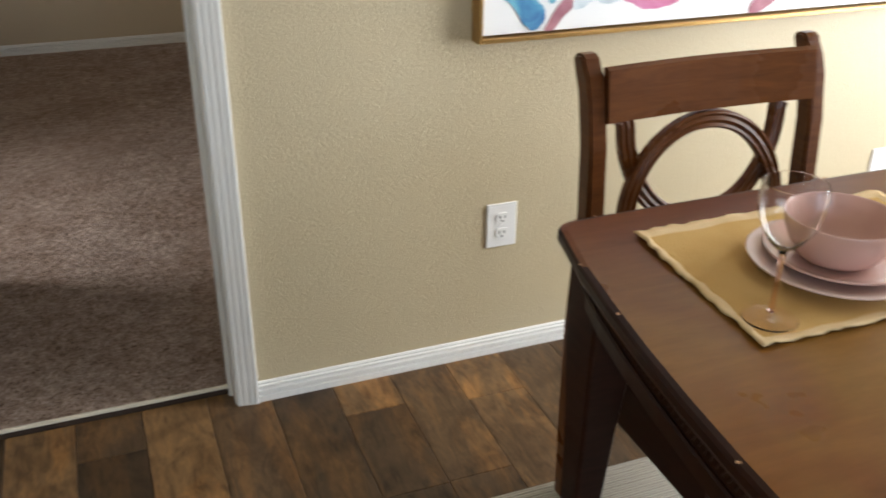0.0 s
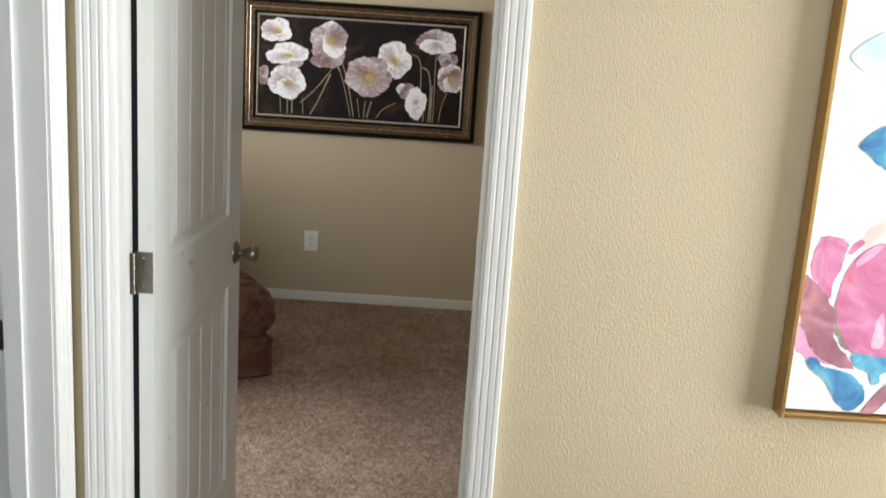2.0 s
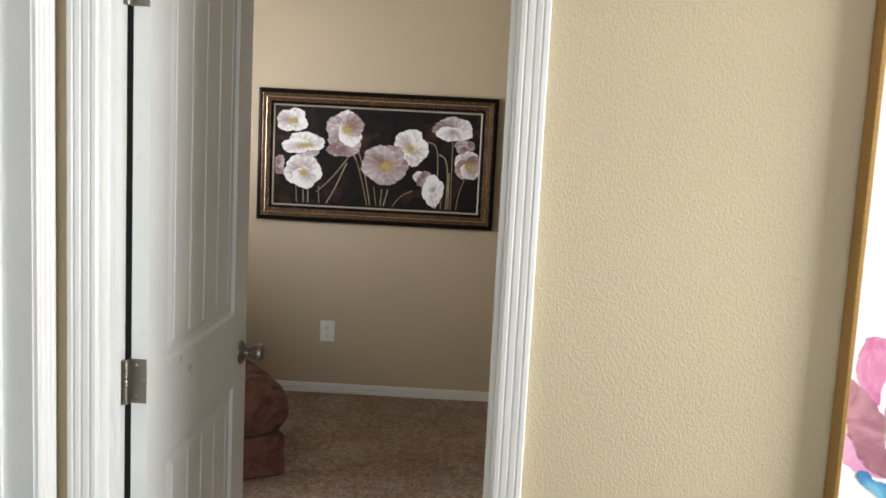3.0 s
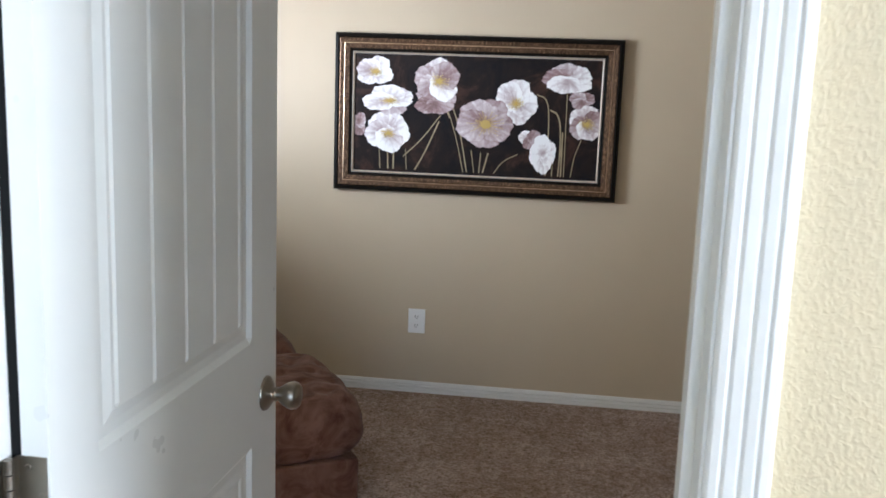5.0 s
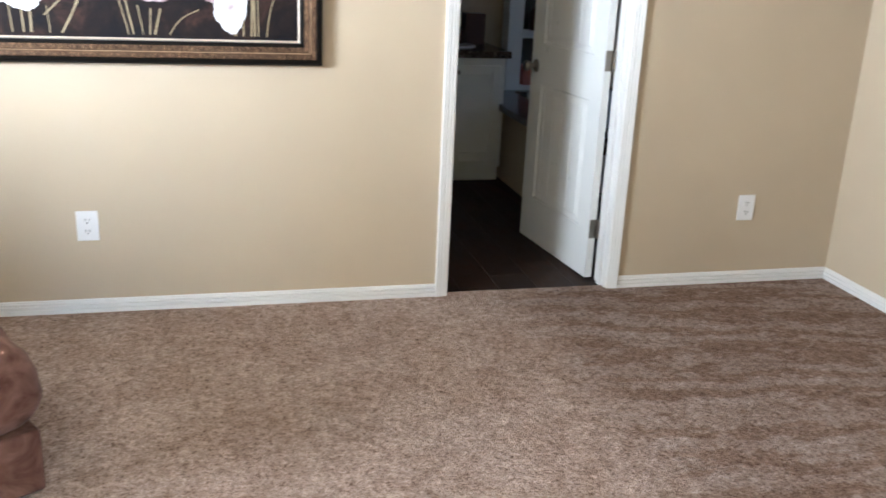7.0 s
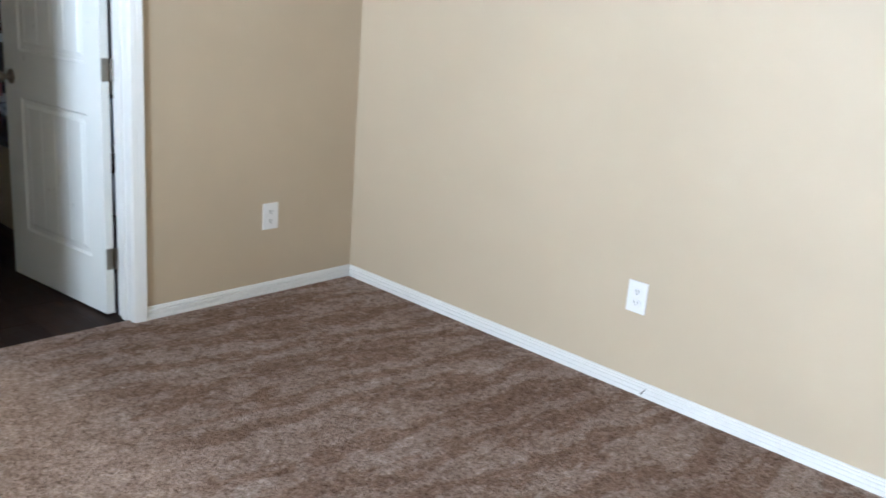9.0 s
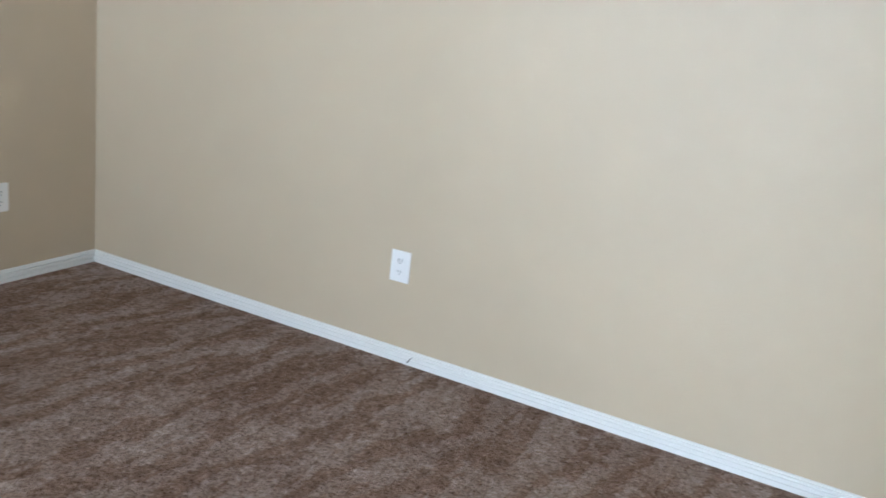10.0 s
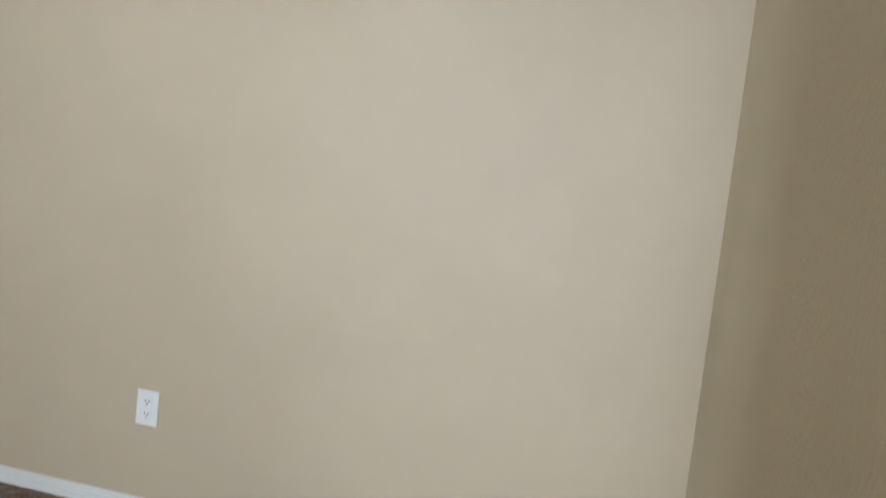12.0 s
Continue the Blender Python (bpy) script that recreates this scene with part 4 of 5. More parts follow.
def poppy_flower(u, v, ru, rv, petals, heart, dusk, seed):
    """Ruffled petals round a heart; u, v and radii in shares of the panel's width and height."""
    r = random.Random(seed)
    x, z = on_panel(u, v)
    rx, rz = ru * PW, rv * PH
    n = 44
    for k in range(petals):
        ang = 2 * math.pi * (k + r.uniform(-0.15, 0.15)) / petals + seed
        reach = 0.40 if petals > 1 else 0.0
        px, pz = x + reach * rx * math.cos(ang), z + reach * rz * math.sin(ang)
        ph = [r.uniform(0, 6.28) for _ in range(5)]
        bright = (r.uniform(0.42, 0.56) if r.random() < dusk else r.uniform(0.76, 0.96))
        y = -0.0104 - 0.00005 * paint["level"]
        paint["level"] += 1
        root = (x + 0.12 * (px - x), z + 0.12 * (pz - z))
        middle = petals_bm.verts.new((root[0], y, root[1]))
        middle[tone_layer] = (bright * 0.45, 0, 0, 1)
        before = None
        for f in (0.30, 0.58, 0.80, 0.94, 1.0):
            ring = []
            for j in range(n):
                t = 2 * math.pi * j / n
                w = 1 + 0.06 * math.sin(2 * t + ph[0]) + 0.045 * math.sin(5 * t + ph[1]) + 0.03 * math.sin(11 * t + ph[2]) + 0.022 * math.sin(19 * t + ph[3])
                ox, oz = px + 0.64 * rx * w * math.cos(t), pz + 0.64 * rz * w * math.sin(t)
                qx, qz = root[0] + (ox - root[0]) * f, root[1] + (oz - root[1]) * f
                vert = petals_bm.verts.new((min(max(qx, cx0 + 0.003), cx1 - 0.003), y, min(max(qz, cz0 + 0.003), cz1 - 0.003)))
                fold = 0.07 * math.sin(9 * t + ph[3]) * f + 0.06 * math.sin(17 * t + ph[4]) * f * f
                side = 0.12 * math.cos(t - ph[0])
                edge = -0.16 if f == 1.0 else 0.0
                vert[tone_layer] = (max(0.0, min(1.0, bright * (0.48 + 0.52 * f ** 0.8) + fold + side + edge)), 0, 0, 1)
                ring.append(vert)
            for j in range(n):
                i = (j + 1) % n
                petals_bm.faces.new((middle, ring[i], ring[j]) if before is None else (before[j], before[i], ring[i], ring[j]))
            before = ring
    if heart > 0:
        hx, hz = x + 0.05 * rx, z - 0.05 * rz
        blob_face(hearts_bm, [(hx + heart * 0.42 * rx * math.cos(t * 0.7) * r.uniform(0.85, 1.15), hz + heart * 0.42 * rz * math.sin(t * 0.7)) for t in range(9)], -0.0149, 0, 1)
        for k in range(30):
            ang = 2 * math.pi * k / 30 + r.uniform(-0.1, 0.1)
            far = heart * r.uniform(0.75, 1.45)
            tip = Vector((hx + far * rx * math.cos(ang), hz + far * rz * 0.9 * math.sin(ang)))
            side = Vector((-math.sin(ang), math.cos(ang)))
            root = Vector((hx, hz))
            blob_face(hearts_bm, [root - side * 0.0009, tip - side * 0.0009, tip + side * 0.0009, root + side * 0.0012], -0.0150 - 0.00002 * k, 0, 0)
            out = (tip - root).normalized()
            blob_face(anthers_bm, [tip - side * 0.0019, tip + out * 0.0024, tip + side * 0.0019, tip - out * 0.0016], -0.0158, 0, 1)


petals_bm, hearts_bm, anthers_bm = bmesh.new(), bmesh.new(), bmesh.new()
tone_layer = petals_bm.verts.layers.float_color.new("tone")
paint = {"level": 0}
stems = bmesh.new()
FLOWERS = (  # u, v, radius u, radius v, petals, heart, dusk
    (0.022, 0.60, 0.035, 0.10, 3, 0, 1.0), (0.085, 0.150, 0.075, 0.125, 4, 0.30, 0.15), (0.145, 0.385, 0.105, 0.125, 4, 0.28, 0.2),
    (0.142, 0.660, 0.094, 0.163, 6, 0.24, 0.0), (0.335, 0.385, 0.090, 0.110, 4, 0, 1.0), (0.345, 0.210, 0.092, 0.175, 6, 0.33, 0.4),
    (0.505, 0.460, 0.040, 0.090, 3, 0, 1.0), (0.660, 0.370, 0.085, 0.185, 5, 0.28, 0.1), (0.540, 0.550, 0.116, 0.200, 7, 0.46, 0.9),
    (0.865, 0.165, 0.100, 0.120, 5, 0, 0.15), (0.925, 0.330, 0.050, 0.080, 3, 0, 1.0), (0.945, 0.520, 0.070, 0.140, 5, 0.33, 0.2),
    (0.725, 0.665, 0.045, 0.085, 3, 0, 0.5), (0.780, 0.790, 0.052, 0.165, 4, 0, 0.0))
for k, (u, v, ru, rv, n, heart, dusk) in enumerate(FLOWERS):
    poppy_flower(u, v, ru, rv, min(n, 5), heart, dusk, k + 3)
STEMS = (((0.11, 0.80), (0.115, 0.97)), ((0.145, 0.82), (0.148, 0.97)), ((0.17, 0.82), (0.17, 0.97)), ((0.22, 0.80), (0.225, 0.97)), ((0.36, 0.50), (0.29, 0.70), (0.21, 0.86)), ((0.355, 0.55), (0.30, 0.82), (0.26, 0.97)),
         ((0.375, 0.38), (0.42, 0.62), (0.46, 0.97)), ((0.40, 0.38), (0.44, 0.60), (0.475, 0.97)), ((0.365, 0.38), (0.40, 0.52)), ((0.49, 0.78), (0.505, 0.97)), ((0.53, 0.80), (0.525, 0.97)), ((0.56, 0.80), (0.54, 0.97)),
         ((0.68, 0.80), (0.62, 0.86), (0.585, 0.97)), ((0.745, 0.30), (0.79, 0.33), (0.80, 0.55), (0.795, 0.97)), ((0.80, 0.42), (0.84, 0.46), (0.85, 0.70), (0.845, 0.97)), ((0.865, 0.28), (0.868, 0.97)), ((0.82, 0.80), (0.82, 0.97)),
         ((0.855, 0.60), (0.856, 0.97)), ((0.93, 0.66), (0.905, 0.80), (0.895, 0.97)), ((0.79, 0.90), (0.793, 0.97)))
for k, line in enumerate(STEMS):
    pts = [Vector(on_panel(*q)) for q in line]
    for _ in range(2):
        pts = [pts[0]] + [c for a, b in zip(pts, pts[1:]) for c in (a * 0.75 + b * 0.25, a * 0.25 + b * 0.75)] + [pts[-1]]
    left, right = [], []
    for i, p in enumerate(pts):
        d = (pts[min(i + 1, len(pts) - 1)] - pts[max(i - 1, 0)]).normalized()
        s = Vector((-d.y, d.x)) * (0.0020 + 0.0008 * (k % 3))
        left.append(p + s)
        right.append(p - s)
    y = -0.01015 - 0.00001 * k
    lv, rv_ = [stems.verts.new((p.x, y, p.y)) for p in left], [stems.verts.new((p.x, y, p.y)) for p in right]
    for i in range(len(pts) - 1):
        stems.faces.new((lv[i], rv_[i], rv_[i + 1], lv[i + 1]))
part("stem_stroke", stems, STEM, poppy, "olive painted stems", "stuff")
part("petal", petals_bm, PETAL, poppy, "pale and dusky painted petals", "stuff")
part("flower_heart", hearts_bm, STAMEN, poppy, "yellow painted flower hearts", "stuff")
part("anther", anthers_bm, ANTHER, poppy, "cream painted anthers", "stuff")


# ---- dining table ----
TX0, TX1, TY0, TY1, TH = 1.146, 1.945, -2.30, -0.765, 0.76


def table_outline(inset=0.0, n=14):
    """Round-cornered top with gently bowed sides."""
    pts = []
    corners = ((TX1, TY1, 0), (TX0, TY1, 90), (TX0, TY0, 180), (TX1, TY0, 270))
    r = 0.035
    for cx, cy, a0 in corners:
        sx, sy = (-1 if cx == TX1 else 1), (-1 if cy == TY1 else 1)
        for k in range(6):
            a = radians(a0 + 90 * k / 5)
            pts.append(Vector((cx + sx * (r + inset) + r * math.cos(a), cy + sy * (r + inset) + r * math.sin(a))))
        nx, ny, _ = corners[(corners.index((cx, cy, a0)) + 1) % 4]
        p, q = pts[-1].copy(), None
        ex = nx + (-1 if nx == TX1 else 1) * inset
        ey = ny + (-1 if ny == TY1 else 1) * inset
        bow = 0.085 if cx == nx else 0.004
        for k in range(1, n):
            t = k / n
            if cx == nx:
                pts.append(Vector((ex + (-1 if cx == TX0 else 1) * bow * math.sin(math.pi * t) ** 0.8, p.y + (ey + (-1 if ny == TY1 else 1) * r - p.y) * t)))
            else:
                pts.append(Vector((p.x + (ex + (-1 if nx == TX1 else 1) * r - p.x) * t, ey + (1 if cy == TY1 else -1) * bow * math.sin(math.pi * t) ** 0.8)))
    return pts


def plate_from(layers):
    """Stacks outlines: (outline, z) rings joined, closed at both ends."""
    bm = bmesh.new()
    rings = [[bm.verts.new((p.x, p.y, z)) for p in outline] for outline, z in layers]
    n = len(rings[0])
    for lo, hi in zip(rings, rings[1:]):
        for k in range(n):
            bm.faces.new((lo[k], lo[(k + 1) % n], hi[(k + 1) % n], hi[k]))
    bm.faces.new(rings[0][::-1])
    bm.faces.new(rings[-1])
    bmesh.ops.recalc_face_normals(bm, faces=bm.faces)
    return bm


table = thing("dining_table", pose(0, 0, 0), "cherry-stained dining table with carved apron on an ivory rug", "table")
top_mesh = plate_from([(table_outline(0.014), TH - 0.030), (table_outline(0.003), TH - 0.026), (table_outline(0.0), TH - 0.018), (table_outline(0.0), TH - 0.007), (table_outline(0.003), TH - 0.002), (table_outline(0.010), TH)])
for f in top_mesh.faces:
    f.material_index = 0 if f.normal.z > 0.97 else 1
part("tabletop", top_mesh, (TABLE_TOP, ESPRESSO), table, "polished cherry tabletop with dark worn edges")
r = random.Random(12)
rimline = table_outline(0.003)
bm = bmesh.new()
for _ in range(26):
    c = r.choice(rimline)
    c = c + Vector((r.uniform(-0.03, 0.03) if abs(c.y - TY1) < 0.05 else 0, r.uniform(-0.03, 0.03) if abs(c.y - TY1) >= 0.05 else 0))
    w, h = r.uniform(0.0015, 0.005), r.uniform(0.001, 0.0022)
    fan = [bm.verts.new((c.x + w * math.cos(a) * r.uniform(0.6, 1.1), c.y + w * math.sin(a) * r.uniform(0.6, 1.1), TH - 0.001 - (h if k % 2 else 0) + 0.0014)) for k, a in enumerate([0, 1.05, 2.1, 3.14, 4.2, 5.2])]
    bm.faces.new(fan)
part("worn_chips", bm, WORN_WOOD, table, "pale chips along the worn edge", "stuff")
bm = bmesh.new()
for x0, y0, x1, y1 in ((1.395, -1.232, 1.432, -1.262), (1.404, -1.226, 1.436, -1.252)):
    d = (Vector((x1, y1)) - Vector((x0, y0))).normalized()
    n = Vector((-d.y, d.x)) * 0.0007
    bm.faces.new([bm.verts.new((p, q, TH + 0.0004)) for p, q in ((x0, y0), (x1 - n.x, y1 - n.y), (x1 + n.x, y1 + n.y))])
part("scratch", bm, WORN_WOOD, table, "pale scratches in the tabletop", "stuff")
part("apron", plate_from([(table_outline(0.030), TH - 0.115), (table_outline(0.030), TH - 0.0305)]), ESPRESSO, table, "dark curved apron")
bm = bmesh.new()
outline = table_outline(0.0285)
length = 0.0
for a, b in zip(outline, outline[1:] + outline[:1]):
    d = (b - a)
    steps = max(1, round(d.length / 0.012))
    for k in range(steps):
        c = a + d * ((k + 0.5) / steps)
        u = d.normalized()
        w = Vector((u.y, -u.x)) * 0.004
        s = u * 0.0045
        z0, z1 = TH - 0.070, TH - 0.046
        lean = u * 0.006
        vs = [bm.verts.new((q.x, q.y, z)) for q, z in ((c - s - lean, z0), (c + s - lean, z0), (c + s + lean, z1), (c - s + lean, z1), (c - lean * 0.6 + w, z0 + 0.004), (c + lean * 0.6 + w, z1 - 0.004))]
        for f in ((0, 1, 4), (1, 2, 5, 4), (2, 3, 5), (3, 0, 4, 5)):
            bm.faces.new([vs[i] for i in f])
bmesh.ops.recalc_face_normals(bm, faces=bm.faces)
part("rope_carving", bm, ESPRESSO, table, "rope-carved band along the apron", "stuff")
part("apron_bead", plate_from([(table_outline(0.027), TH - 0.084), (table_outline(0.0245), TH - 0.081), (table_outline(0.027), TH - 0.078)]), ESPRESSO, table)


def table_leg(x, y, sx, sy):
    """A square leg, heavy at the knee and tapering, with fluted foot."""
    layers = []
    for z, w, shift in ((DF + 0.010, 0.040, -0.010), (0.06, 0.042, -0.009), (0.40, 0.066, -0.003), (0.58, 0.086, -0.001), (0.66, 0.092, 0.002), (0.73, 0.092, 0.002)):
        h = w / 2
        c = 0.006
        o = [Vector((x - sx * shift + a, y - sy * shift + b)) for a, b in ((-h + c, -h), (h - c, -h), (h, -h + c), (h, h - c), (h - c, h), (-h + c, h), (-h, h - c), (-h, -h + c))]
        layers.append((o, z))
    return plate_from(layers)


for x, sx in ((TX0 + 0.070, -1), (TX1 - 0.070, 1)):
    for y, sy in ((TY1 - 0.070, 1), (TY0 + 0.070, -1)):
        part("leg", table_leg(x, y, sx, sy), ESPRESSO, table, "tapering dark table leg")


# ---- dining chair ----
def dining_chair(m):
    c = thing("dining_chair", m, "cherry-stained wooden dining chair with an interlaced oval back and dark seat", "chair", "dining chairs")
    half = 0.258
    side_line = [(-0.010, 0.0), (-0.002, 0.20), (0.0, 0.42), (-0.006, 0.52), (-0.012, 0.66), (0.000, 0.80), (0.020, 0.89), (0.036, 0.925), (0.048, 0.945)]
    thick = [0.034, 0.038, 0.048, 0.048, 0.044, 0.042, 0.044, 0.046, 0.040]
    for s in (-1, 1):
        front, back = [], []
        for (y, z), t in zip(side_line, thick):
            front.append((y - t / 2, z))
            back.append((y + t / 2, z))
        top = [(side_line[-1][0] + 0.020 * math.cos(radians(a)), 0.945 + 0.014 * math.sin(radians(a))) for a in (150, 110, 70, 30)]
        bm = bmesh.new()
        sweep(bm, front + top + back[::-1], (s * half - s * 0.036 if s > 0 else s * half, 0, 0), (0, 1, 0), (0, 0, 1), (0.036, 0, 0))
        bmesh.ops.bevel(bm, geom=[e for e in bm.edges if e.calc_face_angle(0) > 1.2], offset=0.005, segments=2, affect="EDGES")
        part("back_post", bm, CHERRY, c)
    bm = bmesh.new()
    rows = []
    for k in range(9):
        x = -half + 0.034 + (2 * half - 0.068) * k / 8
        dip = 0.012 * math.sin(math.pi * k / 8)
        rows.append([bm.verts.new((x, y + dip, z)) for y, z in ((-0.019, 0.847), (-0.004, 0.938), (0.006, 0.943), (0.016, 0.938), (0.005, 0.847), (-0.007, 0.843))])
    for lo, hi in zip(rows, rows[1:]):
        for k in range(6):
            bm.faces.new((lo[k], lo[(k + 1) % 6], hi[(k + 1) % 6], hi[k]))
    bm.faces.new(rows[0][::-1])
    bm.faces.new(rows[-1])
    bmesh.ops.recalc_face_normals(bm, faces=bm.faces)
    part("top_rail", bm, CHERRY, c)

    def back_y(z):
        return -0.012 + 0.02 * max(0, (z - 0.66)) / 0.18

    for up, lay in ((1, -0.004), (-1, 0.006)):
        pts = []
        for k in range(33):
            a = math.pi * k / 32
            x = -0.168 * math.cos(a)
            z = 0.640 + 0.185 * math.sin(a) if up > 0 else 0.825 - 0.195 * math.sin(a)
            pts.append((x, back_y(z) + lay, z))
        end = 0.50 if up > 0 else 0.838
        pts = [(-0.172, back_y(end) + lay, end)] + pts + [(0.172, back_y(end) + lay, end)]
        bm = bmesh.new()
        tube_along(bm, pts, 0.034, 0.018, (0, -1, 0), ribs=1)
        part("back_hoop", bm, CHERRY, c, "fluted interlaced hoop")
    part("lower_rail", soft_box(-half + 0.036, half - 0.036, -0.020, 0.010, 0.475, 0.515, 0.003), CHERRY, c)
    part("seat_frame", soft_box(-half - 0.008, half + 0.008, -0.470, -0.010, 0.345, 0.442, 0.006), ESPRESSO, c)
    bm = soft_box(-half - 0.010, half + 0.010, -0.475, -0.030, 0.440, 0.492, 0.018, 3)
    part("seat_cushion", bm, SEAT_FABRIC, c, "dark padded seat", smooth=True)
    for s in (-1, 1):
        bm = bmesh.new()
        sweep(bm, [(-0.020, 0.0), (0.016, 0.0), (0.022, 0.345), (-0.024, 0.345)], (s * (half - 0.024) - 0.019, -0.445, 0), (0, 1, 0), (0, 0, 1), (0.038, 0, 0))
        part("front_leg", bm, ESPRESSO, c)
    return c


dining_chair(pose(1.577, -0.556, DF))

# ---- place setting ----
mat_thing = thing("placemat", pose(1.467, -1.010, TH), "mustard woven placemat with a crumpled hem, lying on the table", "placemat")
bm = bmesh.new()
NX, NY = 60, 40
MW, MD = 0.465, 0.322


def mat_height(u, v):
    edge = min(u, 1 - u, v, 1 - v)
    h = 0.0030 + 0.0016 * noise.noise(Vector((u * 9, v * 6, 3.1)))
    if edge < 0.045:
        h += (0.0045 + 0.004 * noise.noise(Vector((u * 26, v * 20, 1.5)))) * math.sin(math.pi * min(edge / 0.045 + 0.35, 1.0)) + 0.0025 * noise.noise(Vector((u * 42, v * 30, 0.5)))
    return max(h, 0.0012)


grid = []
for i in range(NX + 1):
    row = []
    for j in range(NY + 1):
        u, v = i / NX, j / NY
        wob = 0.006 * noise.noise(Vector((u * 9, v * 9, 9.0)))
        x, y = (u - 0.5) * MW + wob, (v - 0.5) * MD + 0.006 * noise.noise(Vector((u * 8, v * 5, 5.0)))
        row.append(bm.verts.new((x - 0.02 * (0.5 - v) * 0.9, y, mat_height(u, v))))
    grid.append(row)
for i in range(NX):
    for j in range(NY):
        bm.faces.new((grid[i][j], grid[i + 1][j], grid[i + 1][j + 1], grid[i][j + 1]))
rim = [grid[i][0] for i in range(NX + 1)] + [grid[NX][j] for j in range(1, NY + 1)] + [grid[i][NY] for i in range(NX - 1, -1, -1)] + [grid[0][j] for j in range(NY - 1, 0, -1)]
low = [bm.verts.new((v.co.x, v.co.y, max(0.0002, v.co.z - 0.0028))) for v in rim]
for k in range(len(rim)):
    j = (k + 1) % len(rim)
    bm.faces.new((rim[k], low[k], low[j], rim[j]))
bm.faces.ensure_lookup_table()
hem_faces = {i * NY + j for i in range(NX) for j in range(NY) if min(i, NX - 1 - i) < 2 or min(j, NY - 1 - j) < 2} | set(range(NX * NY, len(bm.faces)))
hem = bm.copy()
hem.faces.ensure_lookup_table()
bmesh.ops.delete(hem, geom=[f for k, f in enumerate(hem.faces) if k not in hem_faces], context="FACES")
bmesh.ops.delete(bm, geom=[f for k, f in enumerate(bm.faces) if k in hem_faces], context="FACES")
part("cloth", bm, BURLAP, mat_thing, smooth=True)
part("hem", hem, BURLAP_LIT, mat_thing, "folded hem, painted paler as if lit", smooth=True)


def dish(name, place, profile, mat, label, category):
    d = thing(name, pose(*place), label, category)
    part("body", lathe(profile, 56), mat, d, smooth=True)
    return d


PC = (1.445, -1.040)
dish("dinner_plate", (*PC, TH + 0.005), [(0, 0.003), (0.06, 0.003), (0.073, 0.0), (0.076, 0.002), (0.104, 0.010), (0.1175, 0.016), (0.1190, 0.0185), (0.1165, 0.0190), (0.101, 0.0135), (0.076, 0.0065), (0, 0.006)], PINK_PALE, "pale pink dinner plate on the placemat", "plate")
dish("salad_plate", (PC[0] + 0.012, PC[1] + 0.006, TH + 0.013), [(0, 0.003), (0.06, 0.003), (0.068, 0.0), (0.071, 0.002), (0.090, 0.009), (0.101, 0.015), (0.1025, 0.0175), (0.100, 0.018), (0.087, 0.012), (0.07, 0.0065), (0, 0.006)], PINK_CHINA, "dusty pink salad plate stacked on the dinner plate", "plate")
dish("bowl", (PC[0] + 0.002, PC[1] + 0.002, TH + 0.020), [(0, 0.004), (0.036, 0.004), (0.040, 0.0), (0.045, 0.002), (0.058, 0.012), (0.067, 0.026), (0.0735, 0.044), (0.0785, 0.064), (0.0783, 0.0658), (0.0768, 0.0664), (0.0754, 0.0655), (0.0748, 0.064), (0.0700, 0.046), (0.063, 0.028), (0.053, 0.016), (0.040, 0.010), (0, 0.008)], PINK_CHINA, "dusty pink bowl on the stacked plates", "bowl")
glass = thing("wine_glass", pose(1.274, -1.121, TH + 0.0050), "clear wine glass with a rose-tinted stem, on the placemat", "wine glass")
part("foot", lathe([(0, 0.0), (0.033, 0.0), (0.0342, 0.0003), (0.0346, 0.0008), (0.0342, 0.0013), (0.030, 0.0017), (0.020, 0.0026), (0.012, 0.0042), (0.0075, 0.0065), (0.0052, 0.0100), (0, 0.0102)], 48), PALE_ROSE, glass, "faintly rose-tinted foot", smooth=True)
part("stem", lathe([(0, 0.0103), (0.0046, 0.0103), (0.0034, 0.020), (0.0030, 0.052), (0.0034, 0.084), (0.0056, 0.0965), (0, 0.0966)], 24), ROSE_GLASS, glass, "rose-tinted stem", smooth=True)
bowl_line = [(0.0, 0.0968), (0.0066, 0.0979), (0.0136, 0.1024), (0.0205, 0.11), (0.0268, 0.1194), (0.032, 0.1298), (0.036, 0.1401), (0.0386, 0.1509), (0.0396, 0.1608), (0.0394, 0.1698), (0.0387, 0.1779), (0.038, 0.1837), (0.0378, 0.1851), (0.0378, 0.1856)]
inner_line = [(max(0.0, p - 0.0007), z + (0.0022 if p < 0.022 else 0.0003)) for p, z in bowl_line[:-1]][::-1]
inner_line = [(0.0371, 0.1858), (0.0372, 0.1850)] + inner_line[1:-1] + [(0, 0.0990)]
part("cup", lathe(bowl_line + [(0.0376, 0.1861), (0.0373, 0.1861)] + inner_line, 64), GLASS, glass, smooth=True)

# ---- rug ----
rug = thing("area_rug", pose(0, 0, DF), "ivory ribbed area rug under the dining table", "rug")
bm = bmesh.new()
rows = []
ny = 260
for j in range(ny + 1):
    y = -2.75 + (2.75 - 0.530) * j / ny
    z = 0.008 + 0.0015 * (j % 2)
    rows.append([bm.verts.new((x, y, zz)) for x, zz in ((1.02, 0.0006), (1.02, z), (2.10, z), (2.10, 0.0006))])
for lo, hi in zip(rows, rows[1:]):
    for k in range(3):
        bm.faces.new((lo[k], lo[k + 1], hi[k + 1], hi[k]))
bm.faces.new(rows[0])
bm.faces.new(rows[-1][::-1])
bmesh.ops.recalc_face_normals(bm, faces=bm.faces)
part("weave", bm, RUG, rug)


